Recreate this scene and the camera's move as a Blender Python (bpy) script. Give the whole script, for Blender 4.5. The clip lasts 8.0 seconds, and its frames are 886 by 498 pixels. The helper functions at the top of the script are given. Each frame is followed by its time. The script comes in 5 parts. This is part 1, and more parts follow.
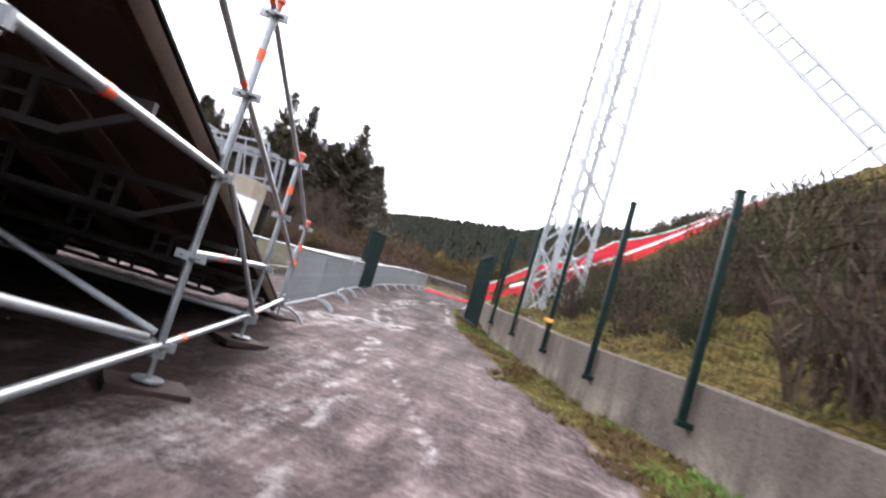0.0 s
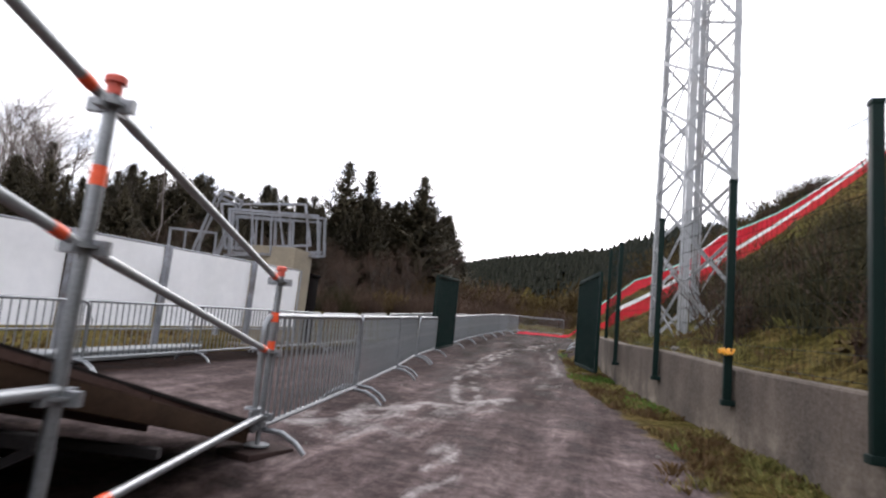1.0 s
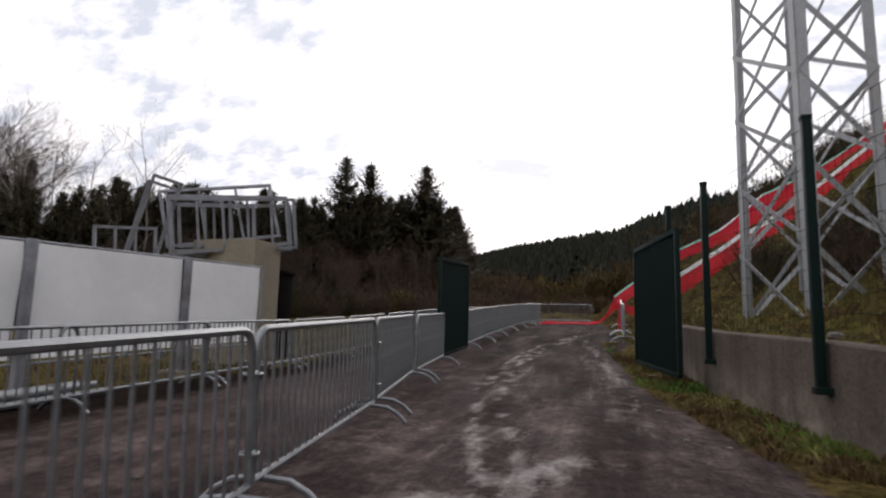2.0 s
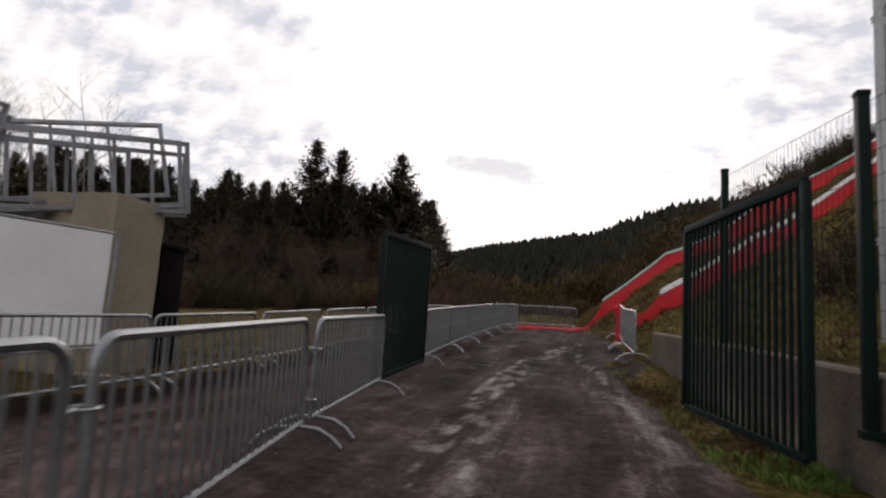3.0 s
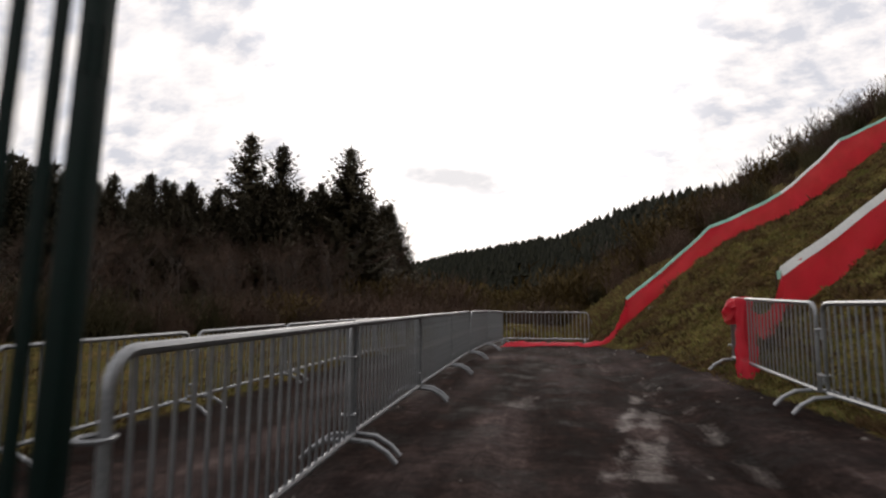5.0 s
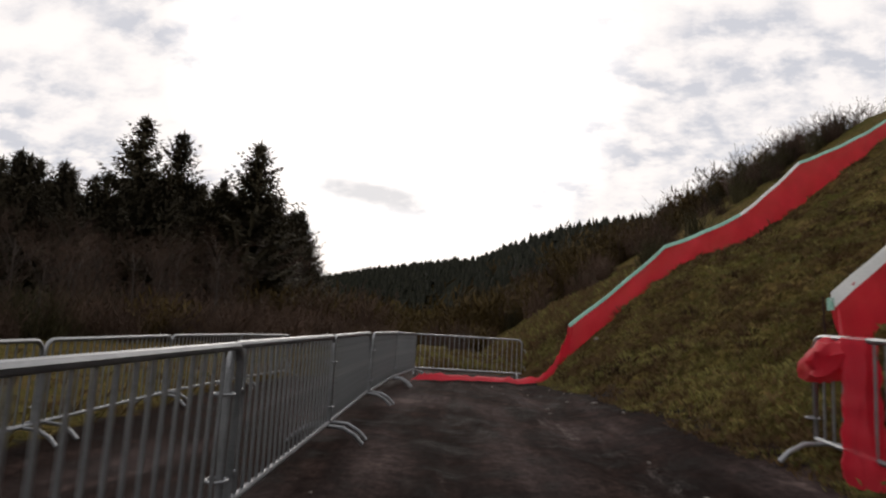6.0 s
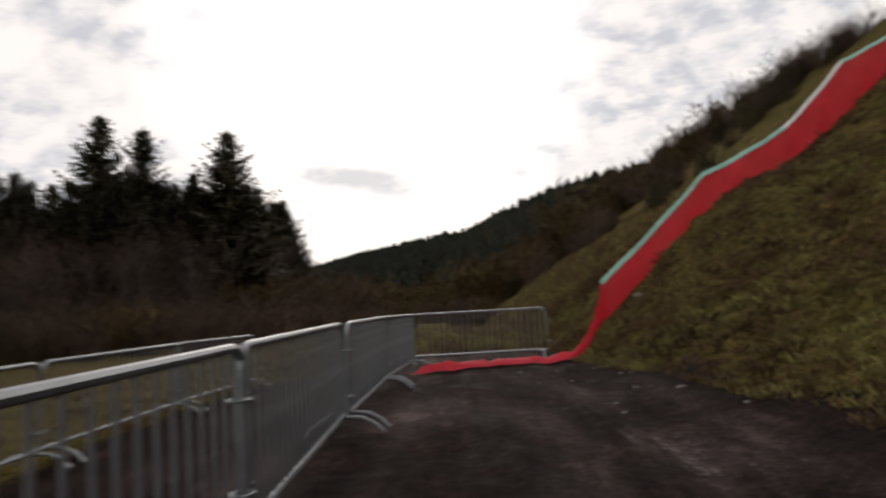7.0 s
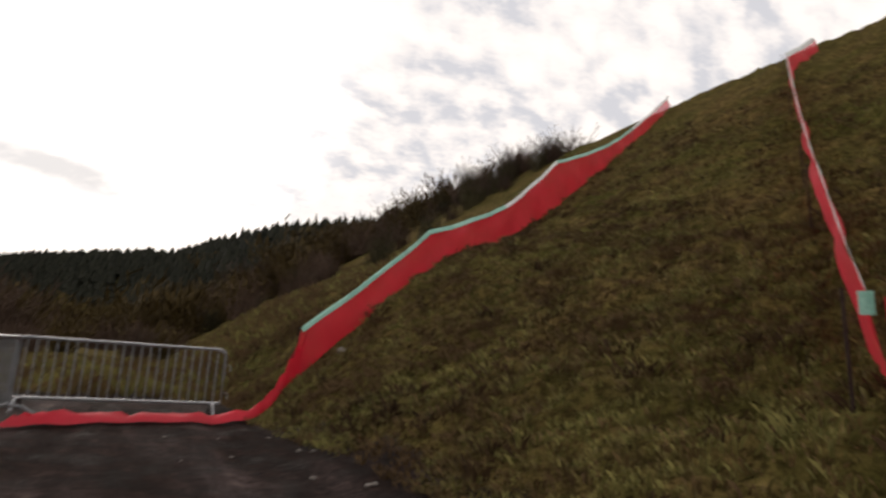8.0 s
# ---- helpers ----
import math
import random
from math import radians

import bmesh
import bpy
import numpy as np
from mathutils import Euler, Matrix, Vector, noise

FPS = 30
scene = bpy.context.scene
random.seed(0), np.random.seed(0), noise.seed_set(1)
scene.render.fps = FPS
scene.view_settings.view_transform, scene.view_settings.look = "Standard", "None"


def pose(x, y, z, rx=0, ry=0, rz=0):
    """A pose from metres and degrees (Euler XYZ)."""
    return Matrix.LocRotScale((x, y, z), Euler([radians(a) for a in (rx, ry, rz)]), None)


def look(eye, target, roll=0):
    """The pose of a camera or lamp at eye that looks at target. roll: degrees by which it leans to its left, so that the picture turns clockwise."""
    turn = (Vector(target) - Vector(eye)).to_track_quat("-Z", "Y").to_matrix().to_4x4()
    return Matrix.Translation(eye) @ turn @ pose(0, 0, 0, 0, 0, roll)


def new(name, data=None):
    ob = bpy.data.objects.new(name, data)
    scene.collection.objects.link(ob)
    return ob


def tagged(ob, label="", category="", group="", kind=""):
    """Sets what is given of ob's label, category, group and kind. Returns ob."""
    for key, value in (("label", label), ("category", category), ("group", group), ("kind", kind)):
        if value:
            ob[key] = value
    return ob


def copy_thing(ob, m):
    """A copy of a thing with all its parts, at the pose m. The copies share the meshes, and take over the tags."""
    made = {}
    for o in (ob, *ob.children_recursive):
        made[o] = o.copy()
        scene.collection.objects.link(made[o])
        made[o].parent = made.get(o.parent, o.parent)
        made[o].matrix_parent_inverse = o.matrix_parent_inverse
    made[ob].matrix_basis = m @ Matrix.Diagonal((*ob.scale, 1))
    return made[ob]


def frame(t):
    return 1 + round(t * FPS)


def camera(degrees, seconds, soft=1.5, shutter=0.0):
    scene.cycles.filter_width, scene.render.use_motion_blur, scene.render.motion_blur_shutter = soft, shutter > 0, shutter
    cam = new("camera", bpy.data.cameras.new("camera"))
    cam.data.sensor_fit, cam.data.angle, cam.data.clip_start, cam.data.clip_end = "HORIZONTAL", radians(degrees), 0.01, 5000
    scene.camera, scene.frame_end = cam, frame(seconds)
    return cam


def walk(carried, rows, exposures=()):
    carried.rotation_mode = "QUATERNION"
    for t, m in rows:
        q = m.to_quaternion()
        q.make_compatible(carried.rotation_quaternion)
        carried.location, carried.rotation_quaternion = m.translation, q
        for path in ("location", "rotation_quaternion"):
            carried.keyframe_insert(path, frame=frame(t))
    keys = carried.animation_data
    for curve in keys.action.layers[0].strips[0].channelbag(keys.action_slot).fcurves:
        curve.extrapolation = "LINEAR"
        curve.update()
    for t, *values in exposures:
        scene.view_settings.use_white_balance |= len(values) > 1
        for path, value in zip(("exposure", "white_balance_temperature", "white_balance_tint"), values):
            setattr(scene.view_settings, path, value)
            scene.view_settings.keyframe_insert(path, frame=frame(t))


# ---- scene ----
cam = camera(74.0, 8.0, soft=2.2, shutter=0.24)
PATH = [
    (0, (2.016, 2.734, 1.655), (1.805, 4.714, 1.842), 17.1),
    (0.2, (2.004, 3.42, 1.645), (1.653, 5.375, 1.878), 14.7),
    (0.5, (1.928, 4.469, 1.748), (1.459, 6.4, 1.979), 9.9),
    (0.7, (1.866, 5.174, 1.79), (1.421, 7.104, 2.07), 6.4),
    (1, (1.633, 6.294, 1.841), (1.131, 8.208, 2.127), 5.9),
    (1.5, (1.238, 8.159, 1.911), (0.768, 10.081, 2.204), 5.7),
    (1.8, (0.988, 9.309, 1.955), (0.379, 11.195, 2.227), 4.4),
    (2, (0.853, 9.946, 1.969), (0.32, 11.855, 2.237), 1.4),
    (3.3, (0.06, 15.031, 2.2), (-0.38, 16.965, 2.464), 4.1),
    (3.5, (-0.043, 15.879, 2.212), (-0.471, 17.814, 2.487), 3.6),
    (4, (-0.448, 18.106, 2.218), (-0.855, 20.047, 2.473), 1.9),
    (4.2, (-0.557, 18.94, 2.288), (-0.942, 20.884, 2.554), 1.6),
    (5.3, (-1.308, 23.469, 2.511), (-1.575, 25.418, 2.869), -0.6),
    (5.5, (-1.368, 24.215, 2.563), (-1.506, 26.163, 2.993), -0.9),
    (6, (-1.498, 26.003, 2.704), (-1.546, 27.966, 3.08), 3.4),
    (6.5, (-1.5, 27.46, 2.742), (-1.775, 29.408, 3.099), 4.3),
    (6.7, (-1.429, 27.823, 2.801), (-1.995, 29.707, 3.163), -0.8),
    (7, (-1.641, 28.851, 2.867), (-1.654, 30.829, 3.163), -3.3),
    (7.2, (-1.653, 29.237, 2.901), (-1.386, 31.197, 3.196), -1.8),
    (7.5, (-1.55, 29.87, 2.961), (-0.95, 31.744, 3.316), 3.3),
    (7.7, (-1.507, 30.341, 2.985), (-0.826, 32.182, 3.37), 8.2),
    (8, (-1.051, 30.608, 2.999), (-0.177, 32.352, 3.443), 3.0),
]
EXPOSURES = [(0.0, 2.2, 6150, 15), (0.5, 1.6, 6200, 15), (1.0, 1.15, 6300, 15), (1.5, 0.75, 6500, 15), (2.0, 0.2, 6550, 15), (3.5, 0.0, 6850, 15), (5.5, 0.05, 6900, 15), (6.5, -0.15, 6900, 14), (8.0, 0.05, 7150, 15)]
walk(cam, [(t, look(eye, target, roll)) for t, eye, target, roll in PATH], EXPOSURES)

# ---- world and light ----
SUN_AZ, SUN_EL = radians(-6.0), radians(27.0)   # azimuth right of +y, elevation
world = bpy.data.worlds.new("overcast_sky")
scene.world = world
world.use_nodes = True


def wire(nt, a, b):
    nt.links.new(a, b)


def build_sky():
    nt = world.node_tree
    nt.nodes.clear()
    N = nt.nodes.new
    out, bg = N("ShaderNodeOutputWorld"), N("ShaderNodeBackground")
    sky = N("ShaderNodeTexSky")
    sky.sky_type, sky.sun_disc = "NISHITA", False
    sky.sun_elevation, sky.sun_rotation = SUN_EL, SUN_AZ
    sky.air_density, sky.dust_density = 1.2, 2.0
    tc = N("ShaderNodeTexCoord")
    sep = N("ShaderNodeSeparateXYZ")
    wire(nt, tc.outputs["Generated"], sep.inputs[0])
    # flatten the direction onto a cloud layer
    add = N("ShaderNodeMath"); add.operation = "ADD"; add.inputs[1].default_value = 0.42
    mx = N("ShaderNodeMath"); mx.operation = "MAXIMUM"; mx.inputs[1].default_value = 0.02
    wire(nt, sep.outputs["Z"], mx.inputs[0]); wire(nt, mx.outputs[0], add.inputs[0])
    dx = N("ShaderNodeMath"); dx.operation = "DIVIDE"
    dy = N("ShaderNodeMath"); dy.operation = "DIVIDE"
    wire(nt, sep.outputs["X"], dx.inputs[0]); wire(nt, add.outputs[0], dx.inputs[1])
    wire(nt, sep.outputs["Y"], dy.inputs[0]); wire(nt, add.outputs[0], dy.inputs[1])
    comb = N("ShaderNodeCombineXYZ")
    wire(nt, dx.outputs[0], comb.inputs[0]); wire(nt, dy.outputs[0], comb.inputs[1])
    stretch = N("ShaderNodeMapping")
    stretch.inputs["Rotation"].default_value, stretch.inputs["Scale"].default_value = (0, 0, 0.6), (1.0, 1.5, 1)
    wire(nt, comb.outputs[0], stretch.inputs["Vector"])
    noi = N("ShaderNodeTexNoise")
    noi.inputs["Scale"].default_value, noi.inputs["Detail"].default_value, noi.inputs["Roughness"].default_value = 3.2, 8, 0.6
    wire(nt, stretch.outputs[0], noi.inputs["Vector"])
    thick = N("ShaderNodeMapRange")
    thick.inputs["From Min"].default_value, thick.inputs["From Max"].default_value = 0.42, 0.60
    wire(nt, noi.outputs["Fac"], thick.inputs["Value"])

    def calc(op, a, b):
        m = N("ShaderNodeMath")
        m.operation = op
        for sock, val in zip(m.inputs, (a, b)):
            if isinstance(val, (int, float)):
                sock.default_value = val
            else:
                wire(nt, val, sock)
        return m.outputs[0]
    # small fleecy cells in the thin parts
    fleece = N("ShaderNodeTexNoise")
    fleece.inputs["Scale"].default_value, fleece.inputs["Detail"].default_value, fleece.inputs["Roughness"].default_value = 13.0, 5, 0.6
    wire(nt, stretch.outputs[0], fleece.inputs["Vector"])
    cells = N("ShaderNodeMapRange")
    cells.inputs["From Min"].default_value, cells.inputs["From Max"].default_value = 0.38, 0.60
    wire(nt, fleece.outputs["Fac"], cells.inputs["Value"])
    gaps = calc("MULTIPLY", calc("SUBTRACT", 1.0, thick.outputs[0]), calc("SUBTRACT", 1.15, cells.outputs[0]))
    # one long grey lens-shaped cloud low over the valley
    front = calc("MAXIMUM", sep.outputs["Y"], 0.05)
    u = calc("ADD", calc("DIVIDE", sep.outputs["X"], front), 0.150)
    v = calc("ADD", calc("ADD", calc("DIVIDE", sep.outputs["Z"], front), -0.283), calc("MULTIPLY", u, 0.17))
    ragged = calc("MULTIPLY", calc("SUBTRACT", fleece.outputs["Fac"], 0.5), 1.4)
    oval = calc("ADD", calc("POWER", calc("ABSOLUTE", calc("DIVIDE", u, 0.125), 0), 2.0), calc("POWER", calc("ABSOLUTE", calc("DIVIDE", v, 0.024), 0), 2.0))
    lens = N("ShaderNodeMapRange")
    lens.inputs["From Min"].default_value, lens.inputs["From Max"].default_value = 1.5, 0.15
    lens.inputs["To Min"].default_value, lens.inputs["To Max"].default_value = 0.0, 0.95
    wire(nt, calc("ADD", oval, ragged), lens.inputs["Value"])
    cover = calc("SUBTRACT", 1.0, gaps)
    # brightness towards the hidden sun
    sun_dir = N("ShaderNodeVectorMath"); sun_dir.operation = "DOT_PRODUCT"
    sun_dir.inputs[1].default_value = (math.sin(SUN_AZ) * math.cos(SUN_EL), math.cos(SUN_AZ) * math.cos(SUN_EL), math.sin(SUN_EL))
    wire(nt, tc.outputs["Generated"], sun_dir.inputs[0])
    near = N("ShaderNodeMapRange")
    near.inputs["From Min"].default_value, near.inputs["From Max"].default_value = 0.93, 1.0
    near.inputs["To Min"].default_value, near.inputs["To Max"].default_value = 0.0, 1.0
    wire(nt, sun_dir.outputs["Value"], near.inputs["Value"])
    cloud = N("ShaderNodeMix"); cloud.data_type = "RGBA"
    cloud.inputs[6].default_value = (7.1, 7.65, 8.55, 1)
    cloud.inputs[7].default_value = (12.0, 11.95, 11.9, 1)
    wire(nt, cover, cloud.inputs[0])
    glow = N("ShaderNodeMix"); glow.data_type = "RGBA"; glow.blend_type = "ADD"
    glow.inputs[7].default_value = (8, 7.8, 7.4, 1)
    wire(nt, near.outputs[0], glow.inputs[0]); wire(nt, cloud.outputs[2], glow.inputs[6])
    mixs = N("ShaderNodeMix"); mixs.data_type = "RGBA"
    mixs.inputs[0].default_value = 0.96
    veil = N("ShaderNodeMix"); veil.data_type = "RGBA"
    veil.inputs[7].default_value = (7.4, 8.0, 8.7, 1)
    wire(nt, lens.outputs[0], veil.inputs[0]); wire(nt, glow.outputs[2], veil.inputs[6])
    wire(nt, sky.outputs[0], mixs.inputs[6]); wire(nt, veil.outputs[2], mixs.inputs[7])
    wire(nt, mixs.outputs[2], bg.inputs["Color"])
    bg.inputs["Strength"].default_value = 0.09
    wire(nt, bg.outputs[0], out.inputs["Surface"])


build_sky()
sun = new("sun", bpy.data.lights.new("sun", "SUN"))
sun.data.energy, sun.data.angle, sun.data.color = 0.8, radians(25), (1.0, 0.96, 0.9)
sun.matrix_world = look((0, 0, 50), (-50 * math.sin(SUN_AZ), -50 * math.cos(SUN_AZ), 50 - 50 * math.tan(SUN_EL)))


# ---- materials ----
def material(name, build):
    m = bpy.data.materials.new(name)
    m.use_nodes = True
    nt = m.node_tree
    build(nt, nt.nodes["Principled BSDF"])
    return m


def noise_tex(nt, scale, detail=4, rough=0.6, space="Object"):
    tc = nt.nodes.new("ShaderNodeTexCoord")
    n = nt.nodes.new("ShaderNodeTexNoise")
    n.inputs["Scale"].default_value, n.inputs["Detail"].default_value, n.inputs["Roughness"].default_value = scale, detail, rough
    if space == "World":
        geo = nt.nodes.new("ShaderNodeNewGeometry")
        wire(nt, geo.outputs["Position"], n.inputs["Vector"])
    else:
        wire(nt, tc.outputs[space], n.inputs["Vector"])
    return n


def ramp(nt, fac, stops):
    r = nt.nodes.new("ShaderNodeValToRGB")
    els = r.color_ramp.elements
    while len(els) < len(stops):
        els.new(0.5)
    for e, (p, c) in zip(els, stops):
        e.position, e.color = p, (*c, 1)
    wire(nt, fac, r.inputs["Fac"])
    return r.outputs["Color"]


def mix(nt, fac, a, b, mode="MIX"):
    m = nt.nodes.new("ShaderNodeMix")
    m.data_type, m.blend_type = "RGBA", mode
    if isinstance(fac, float):
        m.inputs[0].default_value = fac
    else:
        wire(nt, fac, m.inputs[0])
    for sock, v in ((m.inputs[6], a), (m.inputs[7], b)):
        if isinstance(v, tuple):
            sock.default_value = (*v, 1)
        else:
            wire(nt, v, sock)
    return m.outputs[2]


def bump(nt, bsdf, height, strength, dist):
    b = nt.nodes.new("ShaderNodeBump")
    b.inputs["Strength"].default_value, b.inputs["Distance"].default_value = strength, dist
    wire(nt, height, b.inputs["Height"])
    wire(nt, b.outputs["Normal"], bsdf.inputs["Normal"])


def two_tone(name, a, b, scale, roughness, metal=0.0, fine=60, bump_strength=0.2, bump_dist=0.002, dirt=None, space="Object", spec=0.5):
    """A surface that varies between two colours at a large and a fine scale."""
    def build(nt, bsdf):
        big, small = noise_tex(nt, scale, 4, 0.6, space), noise_tex(nt, fine, 3, 0.7, space)
        col = ramp(nt, big.outputs["Fac"], [(0.35, a), (0.65, b)])
        col = mix(nt, 0.35, col, ramp(nt, small.outputs["Fac"], [(0.3, tuple(v * (0.6 if fine > 5 else 0.92) for v in a)), (0.7, tuple(min(1, v * 1.25) for v in b))]))
        if dirt:
            d = noise_tex(nt, scale * 0.6, 6, 0.7, space)
            fac = nt.nodes.new("ShaderNodeMapRange")
            fac.inputs["From Min"].default_value, fac.inputs["From Max"].default_value = 0.5, 0.72
            wire(nt, d.outputs["Fac"], fac.inputs["Value"])
            col = mix(nt, fac.outputs[0], col, dirt)
        wire(nt, col, bsdf.inputs["Base Color"])
        rr = nt.nodes.new("ShaderNodeMapRange")
        rr.inputs["To Min"].default_value, rr.inputs["To Max"].default_value = max(0.02, roughness - 0.12), min(1, roughness + 0.12)
        wire(nt, big.outputs["Fac"], rr.inputs["Value"])
        wire(nt, rr.outputs[0], bsdf.inputs["Roughness"])
        bsdf.inputs["Metallic"].default_value = metal
        bsdf.inputs["Specular IOR Level"].default_value = spec
        bump(nt, bsdf, small.outputs["Fac"], bump_strength, bump_dist)
    return material(name, build)


M_GALV = two_tone("galvanised_steel", (0.175, 0.187, 0.20), (0.29, 0.303, 0.316), 6, 0.45, 0.75, 90, 0.1, 0.001)
M_GALV_OLD = two_tone("weathered_galvanised_steel", (0.22, 0.235, 0.25), (0.36, 0.38, 0.39), 3, 0.55, 0.5, 60, 0.15, 0.001, (0.22, 0.21, 0.2))
M_GREEN = two_tone("dark_green_paint", (0.0016, 0.0085, 0.007), (0.003, 0.014, 0.0115), 4, 0.65, 0.0, 70, 0.1, 0.001, spec=0.14)
def build_wall_concrete(nt, bsdf):
    """Old board-marked concrete: grey, with dark runs from the top, pale lime at the foot and fine pits."""
    geo = nt.nodes.new("ShaderNodeNewGeometry")
    stretch = nt.nodes.new("ShaderNodeMapping")
    stretch.inputs["Scale"].default_value = (2.8, 2.8, 0.6)
    wire(nt, geo.outputs["Position"], stretch.inputs["Vector"])
    runs = nt.nodes.new("ShaderNodeTexNoise")
    runs.inputs["Scale"].default_value, runs.inputs["Detail"].default_value = 1.0, 5
    wire(nt, stretch.outputs[0], runs.inputs["Vector"])
    big, fine = noise_tex(nt, 0.9, 5, 0.65, "World"), noise_tex(nt, 28, 4, 0.7, "World")
    col = ramp(nt, big.outputs["Fac"], [(0.36, (0.062, 0.047, 0.037)), (0.50, (0.135, 0.105, 0.080)), (0.64, (0.36, 0.30, 0.235))])
    up = nt.nodes.new("ShaderNodeAttribute"); up.attribute_name = "height"
    edge = nt.nodes.new("ShaderNodeMath"); edge.operation = "MULTIPLY_ADD"; edge.inputs[1].default_value = 1.1
    wire(nt, big.outputs["Fac"], edge.inputs[0]); wire(nt, up.outputs["Fac"], edge.inputs[2])
    soak = nt.nodes.new("ShaderNodeMapRange")
    soak.inputs["From Min"].default_value, soak.inputs["From Max"].default_value = 1.06, 1.30
    soak.inputs["To Max"].default_value = 0.82
    wire(nt, edge.outputs[0], soak.inputs["Value"])
    col = mix(nt, soak.outputs[0], col, (0.082, 0.060, 0.046))
    col = mix(nt, 0.5, col, mix(nt, 1.0, col, ramp(nt, runs.outputs["Fac"], [(0.38, (0.20, 0.165, 0.14)), (0.56, (1, 1, 1))]), "MULTIPLY"))
    col = mix(nt, 0.3, col, ramp(nt, fine.outputs["Fac"], [(0.3, (0.05, 0.045, 0.04)), (0.7, (0.24, 0.22, 0.2))]))
    wire(nt, col, bsdf.inputs["Base Color"])
    bsdf.inputs["Roughness"].default_value = 0.92
    bsdf.inputs["Specular IOR Level"].default_value = 0.12
    bump(nt, bsdf, fine.outputs["Fac"], 0.6, 0.012)


M_CONC = material("stained_concrete", build_wall_concrete)
M_CONC_Y = two_tone("yellowed_concrete", (0.19, 0.16, 0.115), (0.28, 0.24, 0.175), 0.9, 0.9, 0.0, 22, 0.4, 0.01, (0.15, 0.13, 0.10), "World")
M_BOARD = two_tone("dark_brown_board", (0.040, 0.024, 0.021), (0.078, 0.048, 0.040), 1.4, 0.55, 0.0, 40, 0.25, 0.002, (0.05, 0.038, 0.032), spec=0.04)
M_EDGE = two_tone("muddy_wooden_edge", (0.020, 0.012, 0.008), (0.042, 0.026, 0.017), 3, 0.9, 0.0, 50, 0.4, 0.003, spec=0.02)
M_DARK = two_tone("dark_painted_steel", (0.018, 0.016, 0.017), (0.036, 0.032, 0.032), 3, 0.7, 0.2, 60, 0.2, 0.001, spec=0.2)
M_ORANGE = two_tone("orange_red_plastic", (0.75, 0.07, 0.02), (0.85, 0.11, 0.03), 5, 0.45, 0.0, 80, 0.1, 0.001)
M_CAP = two_tone("faded_red_cap", (0.42, 0.06, 0.04), (0.6, 0.10, 0.06), 20, 0.55, 0.0, 120, 0.3, 0.002)
M_TARP = two_tone("white_tarpaulin", (0.86, 0.87, 0.88), (0.90, 0.905, 0.91), 0.8, 0.55, 0.0, 3, 0.3, 0.01, (0.82, 0.83, 0.83), "World")
M_FRAME = two_tone("grey_steel_frame", (0.16, 0.17, 0.19), (0.30, 0.31, 0.34), 3, 0.55, 0.4, 50, 0.2, 0.001, (0.12, 0.10, 0.09))
M_MAST = two_tone("pale_grey_mast_steel", (0.27, 0.28, 0.29), (0.38, 0.39, 0.40), 1.5, 0.55, 0.35, 40, 0.15, 0.001, (0.30, 0.29, 0.28))
M_WOOD = two_tone("weathered_plywood", (0.020, 0.013, 0.012), (0.045, 0.029, 0.026), 3, 0.85, 0.0, 45, 0.4, 0.003, spec=0.1)
M_STONE = two_tone("pale_stone", (0.08, 0.07, 0.062), (0.20, 0.18, 0.16), 6, 0.85, 0.0, 40, 0.5, 0.01)
M_WHITE = two_tone("white_band", (0.66, 0.70, 0.69), (0.80, 0.82, 0.80), 2, 0.6, 0.0, 50, 0.2, 0.002)
M_TEAL = two_tone("pale_green_band", (0.16, 0.42, 0.34), (0.32, 0.58, 0.48), 3, 0.6, 0.0, 40, 0.2, 0.002)
M_BARK = two_tone("conifer_bark", (0.022, 0.016, 0.012), (0.05, 0.036, 0.028), 2, 0.9, 0.0, 20, 0.5, 0.02, None, "World")
# Near black for the added shade sheet, the kerb strips and the dark box.
M_BLACK = two_tone("near_black_matt", (0.004, 0.003, 0.003), (0.009, 0.007, 0.007), 2, 0.9, 0.0, 30, 0.3, 0.004, spec=0.05)
M_YELLOW = two_tone("yellow_plastic", (0.75, 0.30, 0.02), (0.85, 0.42, 0.04), 9, 0.5, 0.0, 60, 0.1, 0.001)


